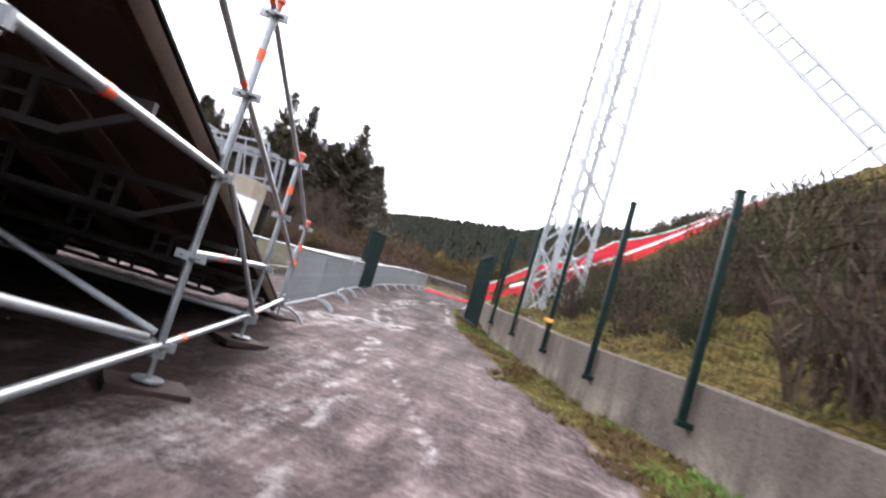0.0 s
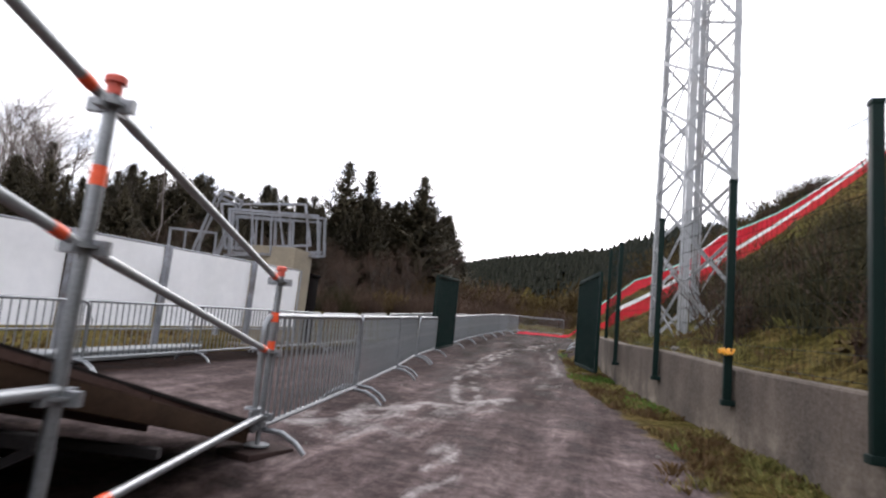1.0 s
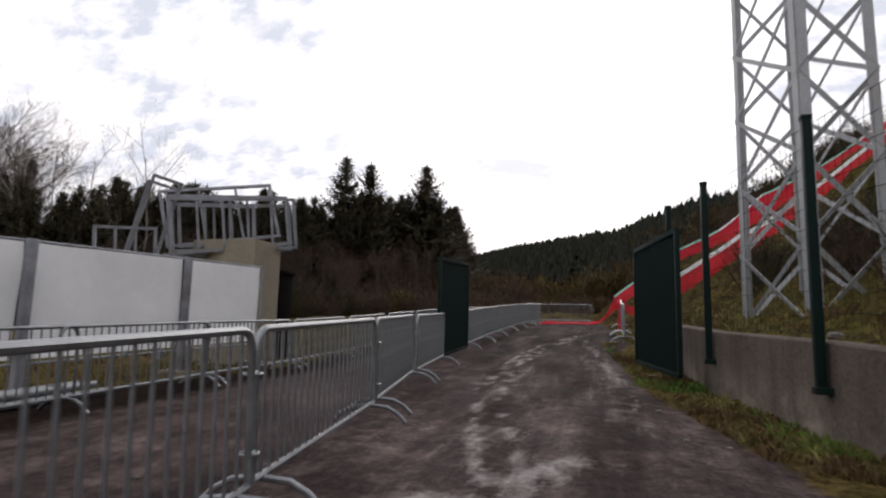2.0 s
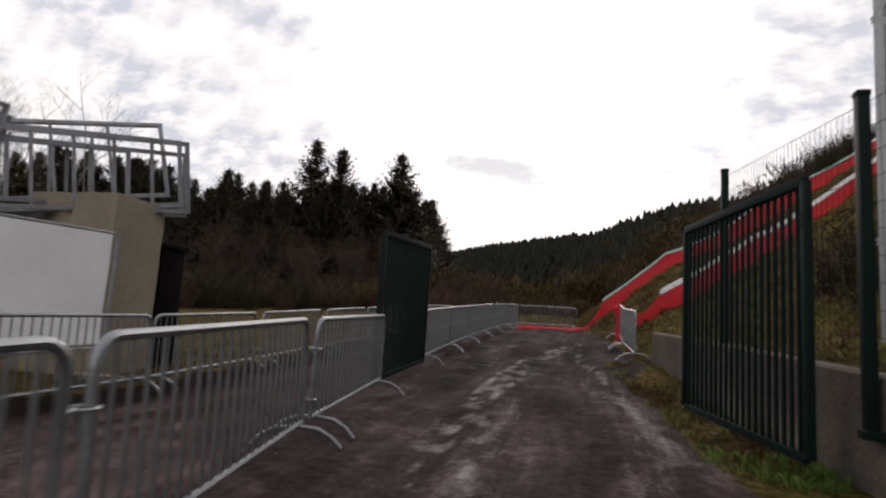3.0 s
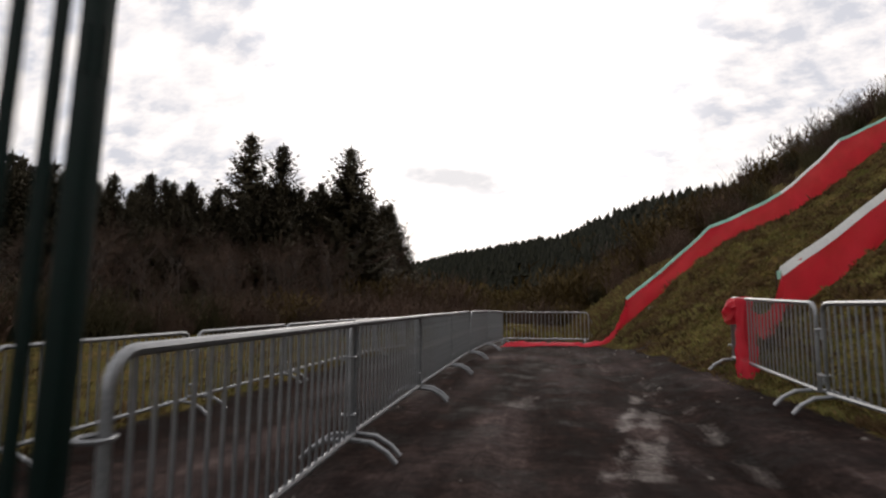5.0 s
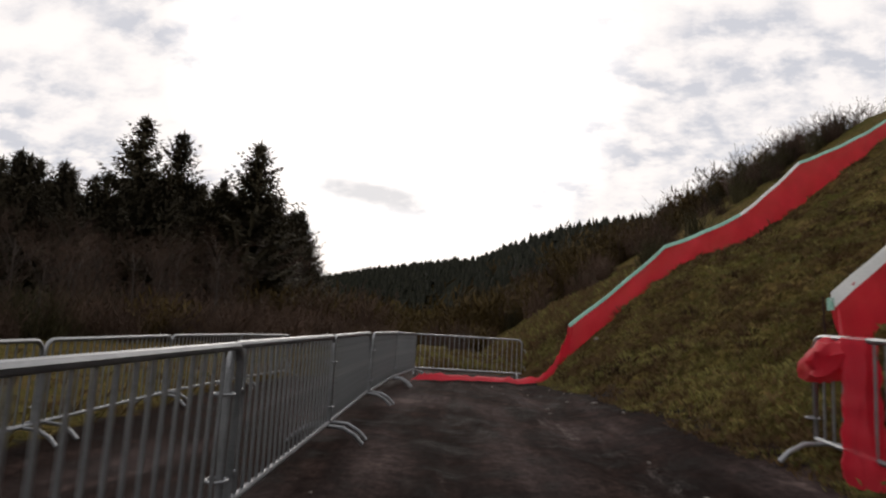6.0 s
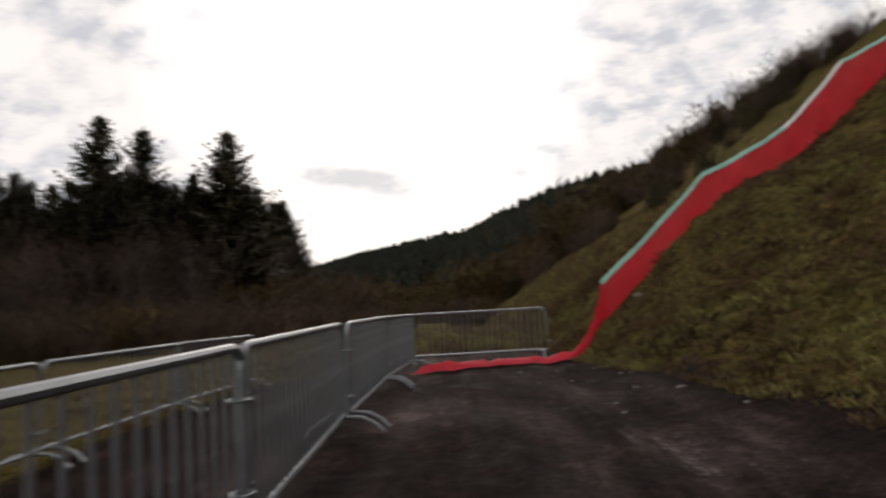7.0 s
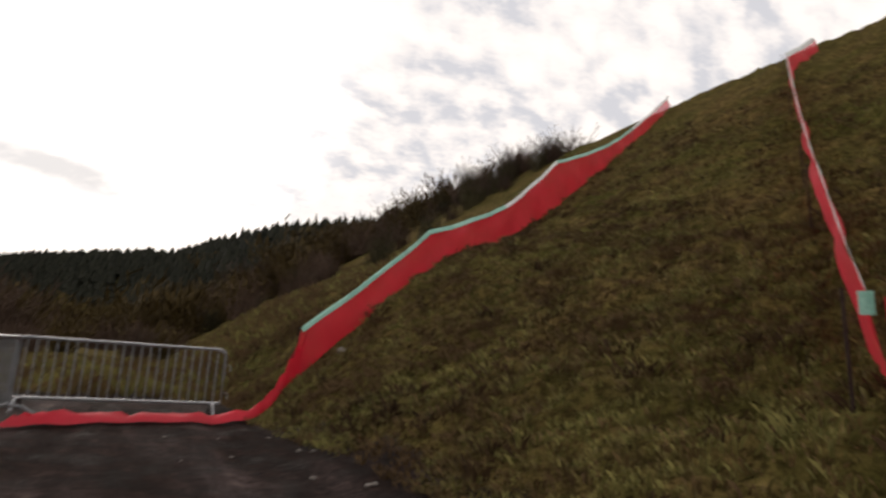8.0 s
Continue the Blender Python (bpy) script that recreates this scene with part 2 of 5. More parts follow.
def foliage(name, dark, light, patch=None):
    """Leaves: two greens, varied from clump to clump and from tree to tree."""
    def build(nt, bsdf):
        geo = nt.nodes.new("ShaderNodeNewGeometry")
        info = nt.nodes.new("ShaderNodeObjectInfo")
        n = noise_tex(nt, 0.5, 3, 0.6, "World")
        a = ramp(nt, geo.outputs["Random Per Island"], [(0.0, dark), (1.0, light)])
        b = ramp(nt, n.outputs["Fac"], [(0.3, tuple(v * 0.55 for v in dark)), (0.7, light)])
        c = mix(nt, 0.5, a, b)
        if patch:
            spread = noise_tex(nt, 0.75, 6, 0.72, "World")
            where = nt.nodes.new("ShaderNodeMapRange")
            where.inputs["From Min"].default_value, where.inputs["From Max"].default_value = 0.45, 0.54
            wire(nt, spread.outputs["Fac"], where.inputs["Value"])
            c = mix(nt, where.outputs[0], c, patch)
        hsv = nt.nodes.new("ShaderNodeHueSaturation")
        m = nt.nodes.new("ShaderNodeMapRange")
        m.inputs["To Min"].default_value, m.inputs["To Max"].default_value = 0.7, 1.25
        wire(nt, info.outputs["Random"], m.inputs["Value"]); wire(nt, m.outputs[0], hsv.inputs["Value"])
        wire(nt, c, hsv.inputs["Color"]); wire(nt, hsv.outputs[0], bsdf.inputs["Base Color"])
        bsdf.inputs["Roughness"].default_value = 0.85
        bsdf.inputs["Specular IOR Level"].default_value = 0.1
        bsdf.inputs["Transmission Weight"].default_value = 0.0
    return material(name, build)


M_SPRUCE = foliage("spruce_needles", (0.040, 0.036, 0.026), (0.112, 0.096, 0.064))
M_TWIG = foliage("bare_twigs", (0.040, 0.026, 0.020), (0.098, 0.064, 0.047))
M_BIRCH = foliage("pale_bare_twigs", (0.115, 0.097, 0.09), (0.24, 0.21, 0.195))
M_BROOM = foliage("broom_stems", (0.030, 0.030, 0.014), (0.075, 0.063, 0.032))
M_AUTUMN = foliage("autumn_leaves", (0.046, 0.032, 0.014), (0.105, 0.072, 0.026))
M_GRASS = foliage("grass_blades", (0.054, 0.061, 0.017), (0.250, 0.218, 0.074), (0.082, 0.051, 0.025))
M_DRY = foliage("dry_grass_blades", (0.08, 0.052, 0.022), (0.24, 0.16, 0.07), (0.10, 0.062, 0.028))
# Dark brown that puts the tussocks' shadow into blade colour.
M_TUSSOCK_SHADE = foliage("tussock_shade_brown", (0.022, 0.014, 0.008), (0.085, 0.050, 0.024))
M_LUSH = foliage("lush_grass", (0.050, 0.095, 0.018), (0.15, 0.23, 0.05))
M_FARWOOD = foliage("far_conifers", (0.011, 0.013, 0.010), (0.027, 0.028, 0.019))


def build_net(nt, bsdf):
    """A woven red plastic net: fine open holes in a thin sheet."""
    n = noise_tex(nt, 1.3, 4, 0.6, "World")
    col = ramp(nt, n.outputs["Fac"], [(0.3, (0.48, 0.006, 0.022)), (0.7, (0.74, 0.014, 0.045))])
    wire(nt, col, bsdf.inputs["Base Color"])
    bsdf.inputs["Roughness"].default_value = 0.6
    f = noise_tex(nt, 45, 2, 0.5, "World")
    bump(nt, bsdf, f.outputs["Fac"], 0.5, 0.01)
    geo = nt.nodes.new("ShaderNodeNewGeometry")
    t = nt.nodes.new("ShaderNodeBsdfTranslucent")
    t.inputs["Color"].default_value = (0.74, 0.014, 0.036, 1)
    clear = nt.nodes.new("ShaderNodeBsdfTransparent")
    m1, m2 = nt.nodes.new("ShaderNodeMixShader"), nt.nodes.new("ShaderNodeMixShader")
    m1.inputs[0].default_value, m2.inputs[0].default_value = 0.30, 0.22
    out = nt.nodes["Material Output"]
    wire(nt, bsdf.outputs[0], m1.inputs[1]); wire(nt, t.outputs[0], m1.inputs[2])
    wire(nt, m1.outputs[0], m2.inputs[1]); wire(nt, clear.outputs[0], m2.inputs[2])
    wire(nt, m2.outputs[0], out.inputs["Surface"])


M_NET = material("red_plastic_net", build_net)


def build_ground(nt, bsdf):
    """Wet mud with pale dried ridges and puddled ruts; grass and moss where the 'grass' mask says so, woods' litter far off."""
    big, mid, fine = noise_tex(nt, 0.35, 5, 0.65, "World"), noise_tex(nt, 2.2, 6, 0.7, "World"), noise_tex(nt, 22, 6, 0.8, "World")
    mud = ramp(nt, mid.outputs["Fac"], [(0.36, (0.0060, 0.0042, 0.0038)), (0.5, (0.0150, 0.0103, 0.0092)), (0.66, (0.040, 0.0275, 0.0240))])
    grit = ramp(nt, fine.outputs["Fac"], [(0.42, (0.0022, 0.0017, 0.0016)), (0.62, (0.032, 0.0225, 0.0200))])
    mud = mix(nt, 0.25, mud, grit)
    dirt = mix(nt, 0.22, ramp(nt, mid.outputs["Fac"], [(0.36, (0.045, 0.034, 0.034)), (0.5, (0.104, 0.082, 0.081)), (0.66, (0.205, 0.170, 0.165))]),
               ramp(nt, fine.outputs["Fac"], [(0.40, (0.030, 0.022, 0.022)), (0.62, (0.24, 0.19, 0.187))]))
    # This mask also carries shade painted on the ground under the ramp.
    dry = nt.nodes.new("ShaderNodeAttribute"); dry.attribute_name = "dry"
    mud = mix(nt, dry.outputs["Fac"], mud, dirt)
    clod = noise_tex(nt, 9.0, 9, 0.82, "World")
    mud = mix(nt, 0.6, mud, mix(nt, 1.0, mud, ramp(nt, clod.outputs["Fac"], [(0.40, (0.48, 0.44, 0.43)), (0.5, (0.95, 0.92, 0.91)), (0.60, (1.55, 1.48, 1.45))]), "MULTIPLY"))
    # smears drawn out along the track by wheels
    geo = nt.nodes.new("ShaderNodeNewGeometry")
    along = nt.nodes.new("ShaderNodeMapping")
    along.inputs["Rotation"].default_value, along.inputs["Scale"].default_value = (0, 0, 0.12), (4.5, 0.55, 1.0)
    wire(nt, geo.outputs["Position"], along.inputs["Vector"])
    smear = nt.nodes.new("ShaderNodeTexNoise")
    smear.inputs["Scale"].default_value, smear.inputs["Detail"].default_value, smear.inputs["Roughness"].default_value = 1.0, 6, 0.68
    wire(nt, along.outputs[0], smear.inputs["Vector"])
    mud = mix(nt, 0.85, mud, mix(nt, 1.0, mud, ramp(nt, smear.outputs["Fac"], [(0.34, (0.62, 0.58, 0.57)), (0.5, (1.0, 0.98, 0.97)), (0.66, (1.55, 1.52, 1.5))]), "MULTIPLY"))
    pale = nt.nodes.new("ShaderNodeAttribute"); pale.attribute_name = "pale"
    clay = mix(nt, dry.outputs["Fac"], ramp(nt, clod.outputs["Fac"], [(0.40, (0.085, 0.073, 0.068)), (0.62, (0.26, 0.235, 0.22))]), ramp(nt, clod.outputs["Fac"], [(0.40, (0.20, 0.175, 0.17)), (0.62, (0.52, 0.48, 0.465))]))
    lift = nt.nodes.new("ShaderNodeMath"); lift.operation = "MULTIPLY_ADD"; lift.inputs[1].default_value = 0.40
    blot = nt.nodes.new("ShaderNodeMath"); blot.operation = "MULTIPLY_ADD"; blot.inputs[1].default_value = 0.5
    half_mid = nt.nodes.new("ShaderNodeMath"); half_mid.operation = "MULTIPLY"; half_mid.inputs[1].default_value = 0.5
    wire(nt, smear.outputs["Fac"], half_mid.inputs[0])
    wire(nt, fine.outputs["Fac"], blot.inputs[0]); wire(nt, half_mid.outputs[0], blot.inputs[2])
    wire(nt, pale.outputs["Fac"], lift.inputs[0]); wire(nt, blot.outputs[0], lift.inputs[2])
    crumb = nt.nodes.new("ShaderNodeMapRange")
    crumb.inputs["From Min"].default_value, crumb.inputs["From Max"].default_value = 0.59, 0.88
    wire(nt, lift.outputs[0], crumb.inputs["Value"])
    mud = mix(nt, crumb.outputs[0], mud, clay)
    grass = ramp(nt, mid.outputs["Fac"], [(0.28, (0.022, 0.018, 0.008)), (0.5, (0.058, 0.050, 0.016)), (0.72, (0.125, 0.088, 0.036))])
    grass = mix(nt, 0.4, grass, ramp(nt, big.outputs["Fac"], [(0.35, (0.034, 0.045, 0.009)), (0.65, (0.100, 0.062, 0.030))]))
    grass = mix(nt, 0.8, grass, mix(nt, 1.0, grass, ramp(nt, clod.outputs["Fac"], [(0.42, (0.35, 0.31, 0.28)), (0.58, (2.0, 1.9, 1.75))]), "MULTIPLY"))
    mask = nt.nodes.new("ShaderNodeAttribute"); mask.attribute_name = "grass"
    edge = nt.nodes.new("ShaderNodeMath"); edge.operation = "ADD"
    half = nt.nodes.new("ShaderNodeMath"); half.operation = "SUBTRACT"; half.inputs[1].default_value = 0.5
    wire(nt, mid.outputs["Fac"], half.inputs[0])
    wire(nt, mask.outputs["Fac"], edge.inputs[0]); wire(nt, half.outputs[0], edge.inputs[1])
    sharp = nt.nodes.new("ShaderNodeMapRange")
    sharp.inputs["From Min"].default_value, sharp.inputs["From Max"].default_value = 0.4, 0.6
    wire(nt, edge.outputs[0], sharp.inputs["Value"])
    col = mix(nt, sharp.outputs[0], mud, grass)
    wire(nt, col, bsdf.inputs["Base Color"])
    wet = nt.nodes.new("ShaderNodeMapRange")
    wet.inputs["From Min"].default_value, wet.inputs["From Max"].default_value = 0.36, 0.58
    wet.inputs["To Min"].default_value, wet.inputs["To Max"].default_value = 0.55, 0.97
    wire(nt, mid.outputs["Fac"], wet.inputs["Value"])
    rough = nt.nodes.new("ShaderNodeMath"); rough.operation = "MAXIMUM"
    wire(nt, wet.outputs[0], rough.inputs[0]); wire(nt, sharp.outputs[0], rough.inputs[1])
    wire(nt, rough.outputs[0], bsdf.inputs["Roughness"])
    bsdf.inputs["Specular IOR Level"].default_value = 0.012
    relief = nt.nodes.new("ShaderNodeMath"); relief.operation = "ADD"
    wire(nt, fine.outputs["Fac"], relief.inputs[0]); wire(nt, clod.outputs["Fac"], relief.inputs[1])
    bump(nt, bsdf, relief.outputs[0], 0.8, 0.026)


M_GROUND = material("mud_and_grass", build_ground)


# ---- mesh helpers ----
class Shape:
    """Collects tubes, boxes and sheets for one mesh."""

    def __init__(self):
        self.v, self.f = [], []

    def ring_tube(self, pts, radii, n=8, caps=True, closed=False):
        pts = [Vector(p) for p in pts]
        if not hasattr(radii, "__len__"):
            radii = [radii] * len(pts)
        base, up = len(self.v), None
        for i, p in enumerate(pts):
            a = pts[i - 1] if (i or closed) else p
            b = pts[(i + 1) % len(pts)] if (i < len(pts) - 1 or closed) else p
            d = (b - a).normalized()
            if up is None:
                up = d.orthogonal().normalized()
            up = (up - d * up.dot(d)).normalized()
            side = d.cross(up)
            for k in range(n):
                t = 2 * math.pi * k / n
                self.v.append(p + (up * math.cos(t) + side * math.sin(t)) * radii[i])
        rings = len(pts)
        for i in range(rings if closed else rings - 1):
            j = (i + 1) % rings
            for k in range(n):
                k2 = (k + 1) % n
                self.f.append((base + i * n + k, base + i * n + k2, base + j * n + k2, base + j * n + k))
        if caps and not closed:
            self.f.append(tuple(base + k for k in reversed(range(n))))
            self.f.append(tuple(base + (rings - 1) * n + k for k in range(n)))
        return self

    def tube(self, a, b, r, n=8):
        return self.ring_tube([a, b], r, n)

    def box(self, lo, hi, m=None):
        base = len(self.v)
        for x in (lo[0], hi[0]):
            for y in (lo[1], hi[1]):
                for z in (lo[2], hi[2]):
                    p = Vector((x, y, z))
                    self.v.append(m @ p if m else p)
        for f in ((0, 1, 3, 2), (4, 6, 7, 5), (0, 4, 5, 1), (2, 3, 7, 6), (0, 2, 6, 4), (1, 5, 7, 3)):
            self.f.append(tuple(base + k for k in f))
        return self

    def beam(self, a, b, w, h, up=(0, 0, 1)):
        """A square-edged bar from a to b."""
        a, b = Vector(a), Vector(b)
        d = (b - a).normalized()
        side = d.cross(Vector(up))
        side = side.normalized() if side.length > 1e-4 else d.orthogonal().normalized()
        top = side.cross(d)
        base = len(self.v)
        for p in (a, b):
            for s, t in ((-1, -1), (1, -1), (1, 1), (-1, 1)):
                self.v.append(p + side * s * w / 2 + top * t * h / 2)
        for f in ((3, 2, 1, 0), (4, 5, 6, 7), (0, 1, 5, 4), (1, 2, 6, 5), (2, 3, 7, 6), (3, 0, 4, 7)):
            self.f.append(tuple(base + k for k in f))
        return self

    def sheet(self, rows):
        base, n = len(self.v), len(rows[0])
        for r in rows:
            self.v += [Vector(p) for p in r]
        for i in range(len(rows) - 1):
            for k in range(n - 1):
                a = base + i * n + k
                self.f.append((a, a + 1, a + n + 1, a + n))
        return self

    def mesh(self, name, mat, smooth=True, bevel=0.0):
        me = bpy.data.meshes.new(name)
        me.from_pydata([tuple(p) for p in self.v], [], self.f)
        if bevel:
            bm = bmesh.new()
            bm.from_mesh(me)
            bmesh.ops.bevel(bm, geom=bm.edges[:], offset=bevel, segments=2, affect="EDGES", profile=0.6)
            bm.to_mesh(me)
            bm.free()
        me.materials.append(mat)
        if smooth:
            me.polygons.foreach_set("use_smooth", [True] * len(me.polygons))
            me.set_sharp_from_angle(angle=radians(40))
        me.update()
        return me


def part(name, shape, mat, parent=None, label="", smooth=True, bevel=0.0):
    me = shape if isinstance(shape, bpy.types.Mesh) else shape.mesh(name, mat, smooth, bevel)
    ob = new(name, me)
    if parent:
        ob.parent = parent
    if label:
        tagged(ob, label)
    return ob


def thing(name, label, category, group="", at=None):
    e = new(name)
    e.empty_display_size = 0.2
    if at is not None:
        e.matrix_basis = at
    return tagged(e, label, category, group)


def smooth01(t):
    t = min(1.0, max(0.0, t))
    return t * t * (3 - 2 * t)


def lerp_table(table, y):
    return float(np.interp(y, [r[0] for r in table], [r[1] for r in table]))


# ---- the lie of the land ----
def base_z(y):
    """Height of the track's middle."""
    return lerp_table([(-200, -1.5), (5.9, 0.74), (21, 1.30), (36, 2.19), (40, 2.36), (110, 5.4), (400, 19), (900, 30)], y)


WALL_LINE = [(-30, 8.0), (0, 5.6), (4, 5.1), (9.0, 4.25), (10.85, 3.56), (13.3, 3.15), (15.69, 2.66), (18.29, 2.19), (21.8, 1.95), (25.15, 1.55)]
WALL_TOP = [(-30, 0.6), (0, 1.35), (9, 1.68), (13.3, 1.80), (16, 1.96), (18.3, 2.02), (25.15, 2.30)]
FOOT_LINE = WALL_LINE + [(27, 1.35), (31, 1.05), (36, 0.75), (40, 0.45), (46, 0.3), (80, 0.5), (118, 0.0), (205, -12), (285, -55), (380, -105), (620, -270), (1200, -600)]


def hill_z(x, y):
    d = x - lerp_table(FOOT_LINE, y) - (0.12 if y < 25.15 else 0.0)
    if d <= 0:
        return 0.0
    w = smooth01((y - 32) / 9)
    top = 18.6
    e = min(d, top)
    p = w * (0.60 * e + 0.006 * e * e) + (1 - w) * (0.42 * e + 0.0165 * e * e)
    p += w * 0.62 * math.exp(-((d - 3.4) / 2.0) ** 2) * smooth01((70 - y) / 15)
    if d > top - 2:
        p -= 0.08 * min(4, d - top + 2) ** 2 * 0.5
    if d > top:
        p += 0.06 * (d - top)
    if y > 90:
        p += lerp_table([(90, 0), (150, 5.4), (230, 9.2), (300, 11.3), (400, 11.6), (700, 15)], y) * smooth01(d / 14)
    if y < 25.15:
        p += max(0, lerp_table(WALL_TOP, y) - base_z(y) - 0.12)
    return p * min(1.0, 0.15 + d / 0.6) if y >= 25.15 else p


def rut(x, y):
    """Tyre ruts along the track and lumps between them: heights in metres."""
    mid = lerp_table([(0, 1.2), (10, 0.6), (18, -0.25), (30, -0.7), (40, -0.9)], y)
    z = 0.0
    for off in (-0.75, 0.75):
        u = (x - mid - off - 0.12 * math.sin(y * 0.5 + off))
        z -= 0.022 * math.exp(-(u / 0.16) ** 2)
        z += 0.010 * (math.exp(-((u - 0.28) / 0.1) ** 2) + math.exp(-((u + 0.28) / 0.1) ** 2))
    return z


def land_z(x, y, rough=True):
    z = base_z(y) + hill_z(x, y)
    left = -x - 9
    if left > 0:
        z += 0.02 * left
    z -= lerp_table([(4, 0), (10, 0.15), (18, 0.15), (24, 0.2), (45, 0.2), (60, 0)], y) * smooth01((-x - 3.0) / 1.6)
    if 22 < y < 40:
        z += 0.16 * smooth01((x - 0.1) / 0.9) * smooth01((y - 22) / 2.5) * smooth01((40 - y) / 6)
    if rough:
        near = 1.0 if y < 60 else 0.0
        slope = smooth01((x - lerp_table(FOOT_LINE, y)) / 1.5)
        z += noise.noise((x * 0.5, y * 0.5, 3)) * 0.05
        z += noise.noise((x * 1.7, y * 1.7, 7)) * (0.015 + 0.10 * slope)
        z += noise.noise((x * 4.3, y * 4.3, 1)) * (0.011 + 0.12 * slope) * near
        z += noise.noise((x * 2.4, y * 2.4, 31)) * 0.09 * slope * near
        if near and -4.5 < x < 4.5:
            z += noise.noise((x * 9, y * 9, 5)) * 0.008 * (1 - slope)
            z += rut(x, y) * (1 - slope)
        if y > 60:
            z += noise.noise((x * 0.05, y * 0.05, 2)) * 1.2 * smooth01((y - 60) / 60)
    return z


# pale clay streaks and wheel marks on the track: width, strength, run of (x, y)
STREAKS = [
    (0.035, 0.8, [(1.62, 3.6), (1.30, 5.6), (0.95, 8.4), (0.62, 11.0)]), (0.035, 0.7, [(0.72, 4.6), (0.98, 6.6), (1.22, 7.6)]), (0.5, 0.4, [(0.6, 3.2), (0.75, 6.0), (0.5, 9.0)]),
    (0.05, 0.75, [(1.22, 6.2), (0.85, 8.1), (0.42, 11.7)]), (0.05, 0.75, [(1.95, 6.5), (1.01, 9.65), (0.42, 11.7)]),
    (0.55, 0.55, [(-0.3, 11.2), (-0.2, 12.6), (0.4, 13.2)]), (0.4, 0.9, [(-0.9, 11.4), (-0.5, 12.6), (0.1, 13.4), (0.5, 14.2)]),
    (0.075, 1.0, [(0.1, 13.6), (-0.26, 15.0), (-0.77, 17.75), (-1.04, 21.8), (-0.81, 26.0), (-0.09, 29.6)]),
    (0.065, 1.0, [(0.3, 14.0), (-0.32, 16.5), (-0.8, 20.9), (-0.6, 24.0)]),
    (0.16, 0.7, [(-0.9, 18.6), (-0.83, 22.7), (-0.55, 26.0), (-0.1, 28.6)]), (0.10, 0.6, [(0.9, 21.0), (0.25, 26.5), (0.3, 29.0)]),
    (0.12, 0.7, [(1.15, 17.0), (1.07, 19.8), (0.71, 21.8)]), (0.25, 0.55, [(-1.45, 28.9), (-1.2, 29.7)]), (0.25, 0.3, [(0.4, 28.5), (0.2, 30.4), (-0.3, 34)]),
    (0.40, 0.34, [(-0.1, 14.5), (-0.5, 19.0), (-0.7, 24.0)]), (0.35, 0.38, [(1.0, 15.5), (0.85, 20.0), (0.5, 25.0)]),
]


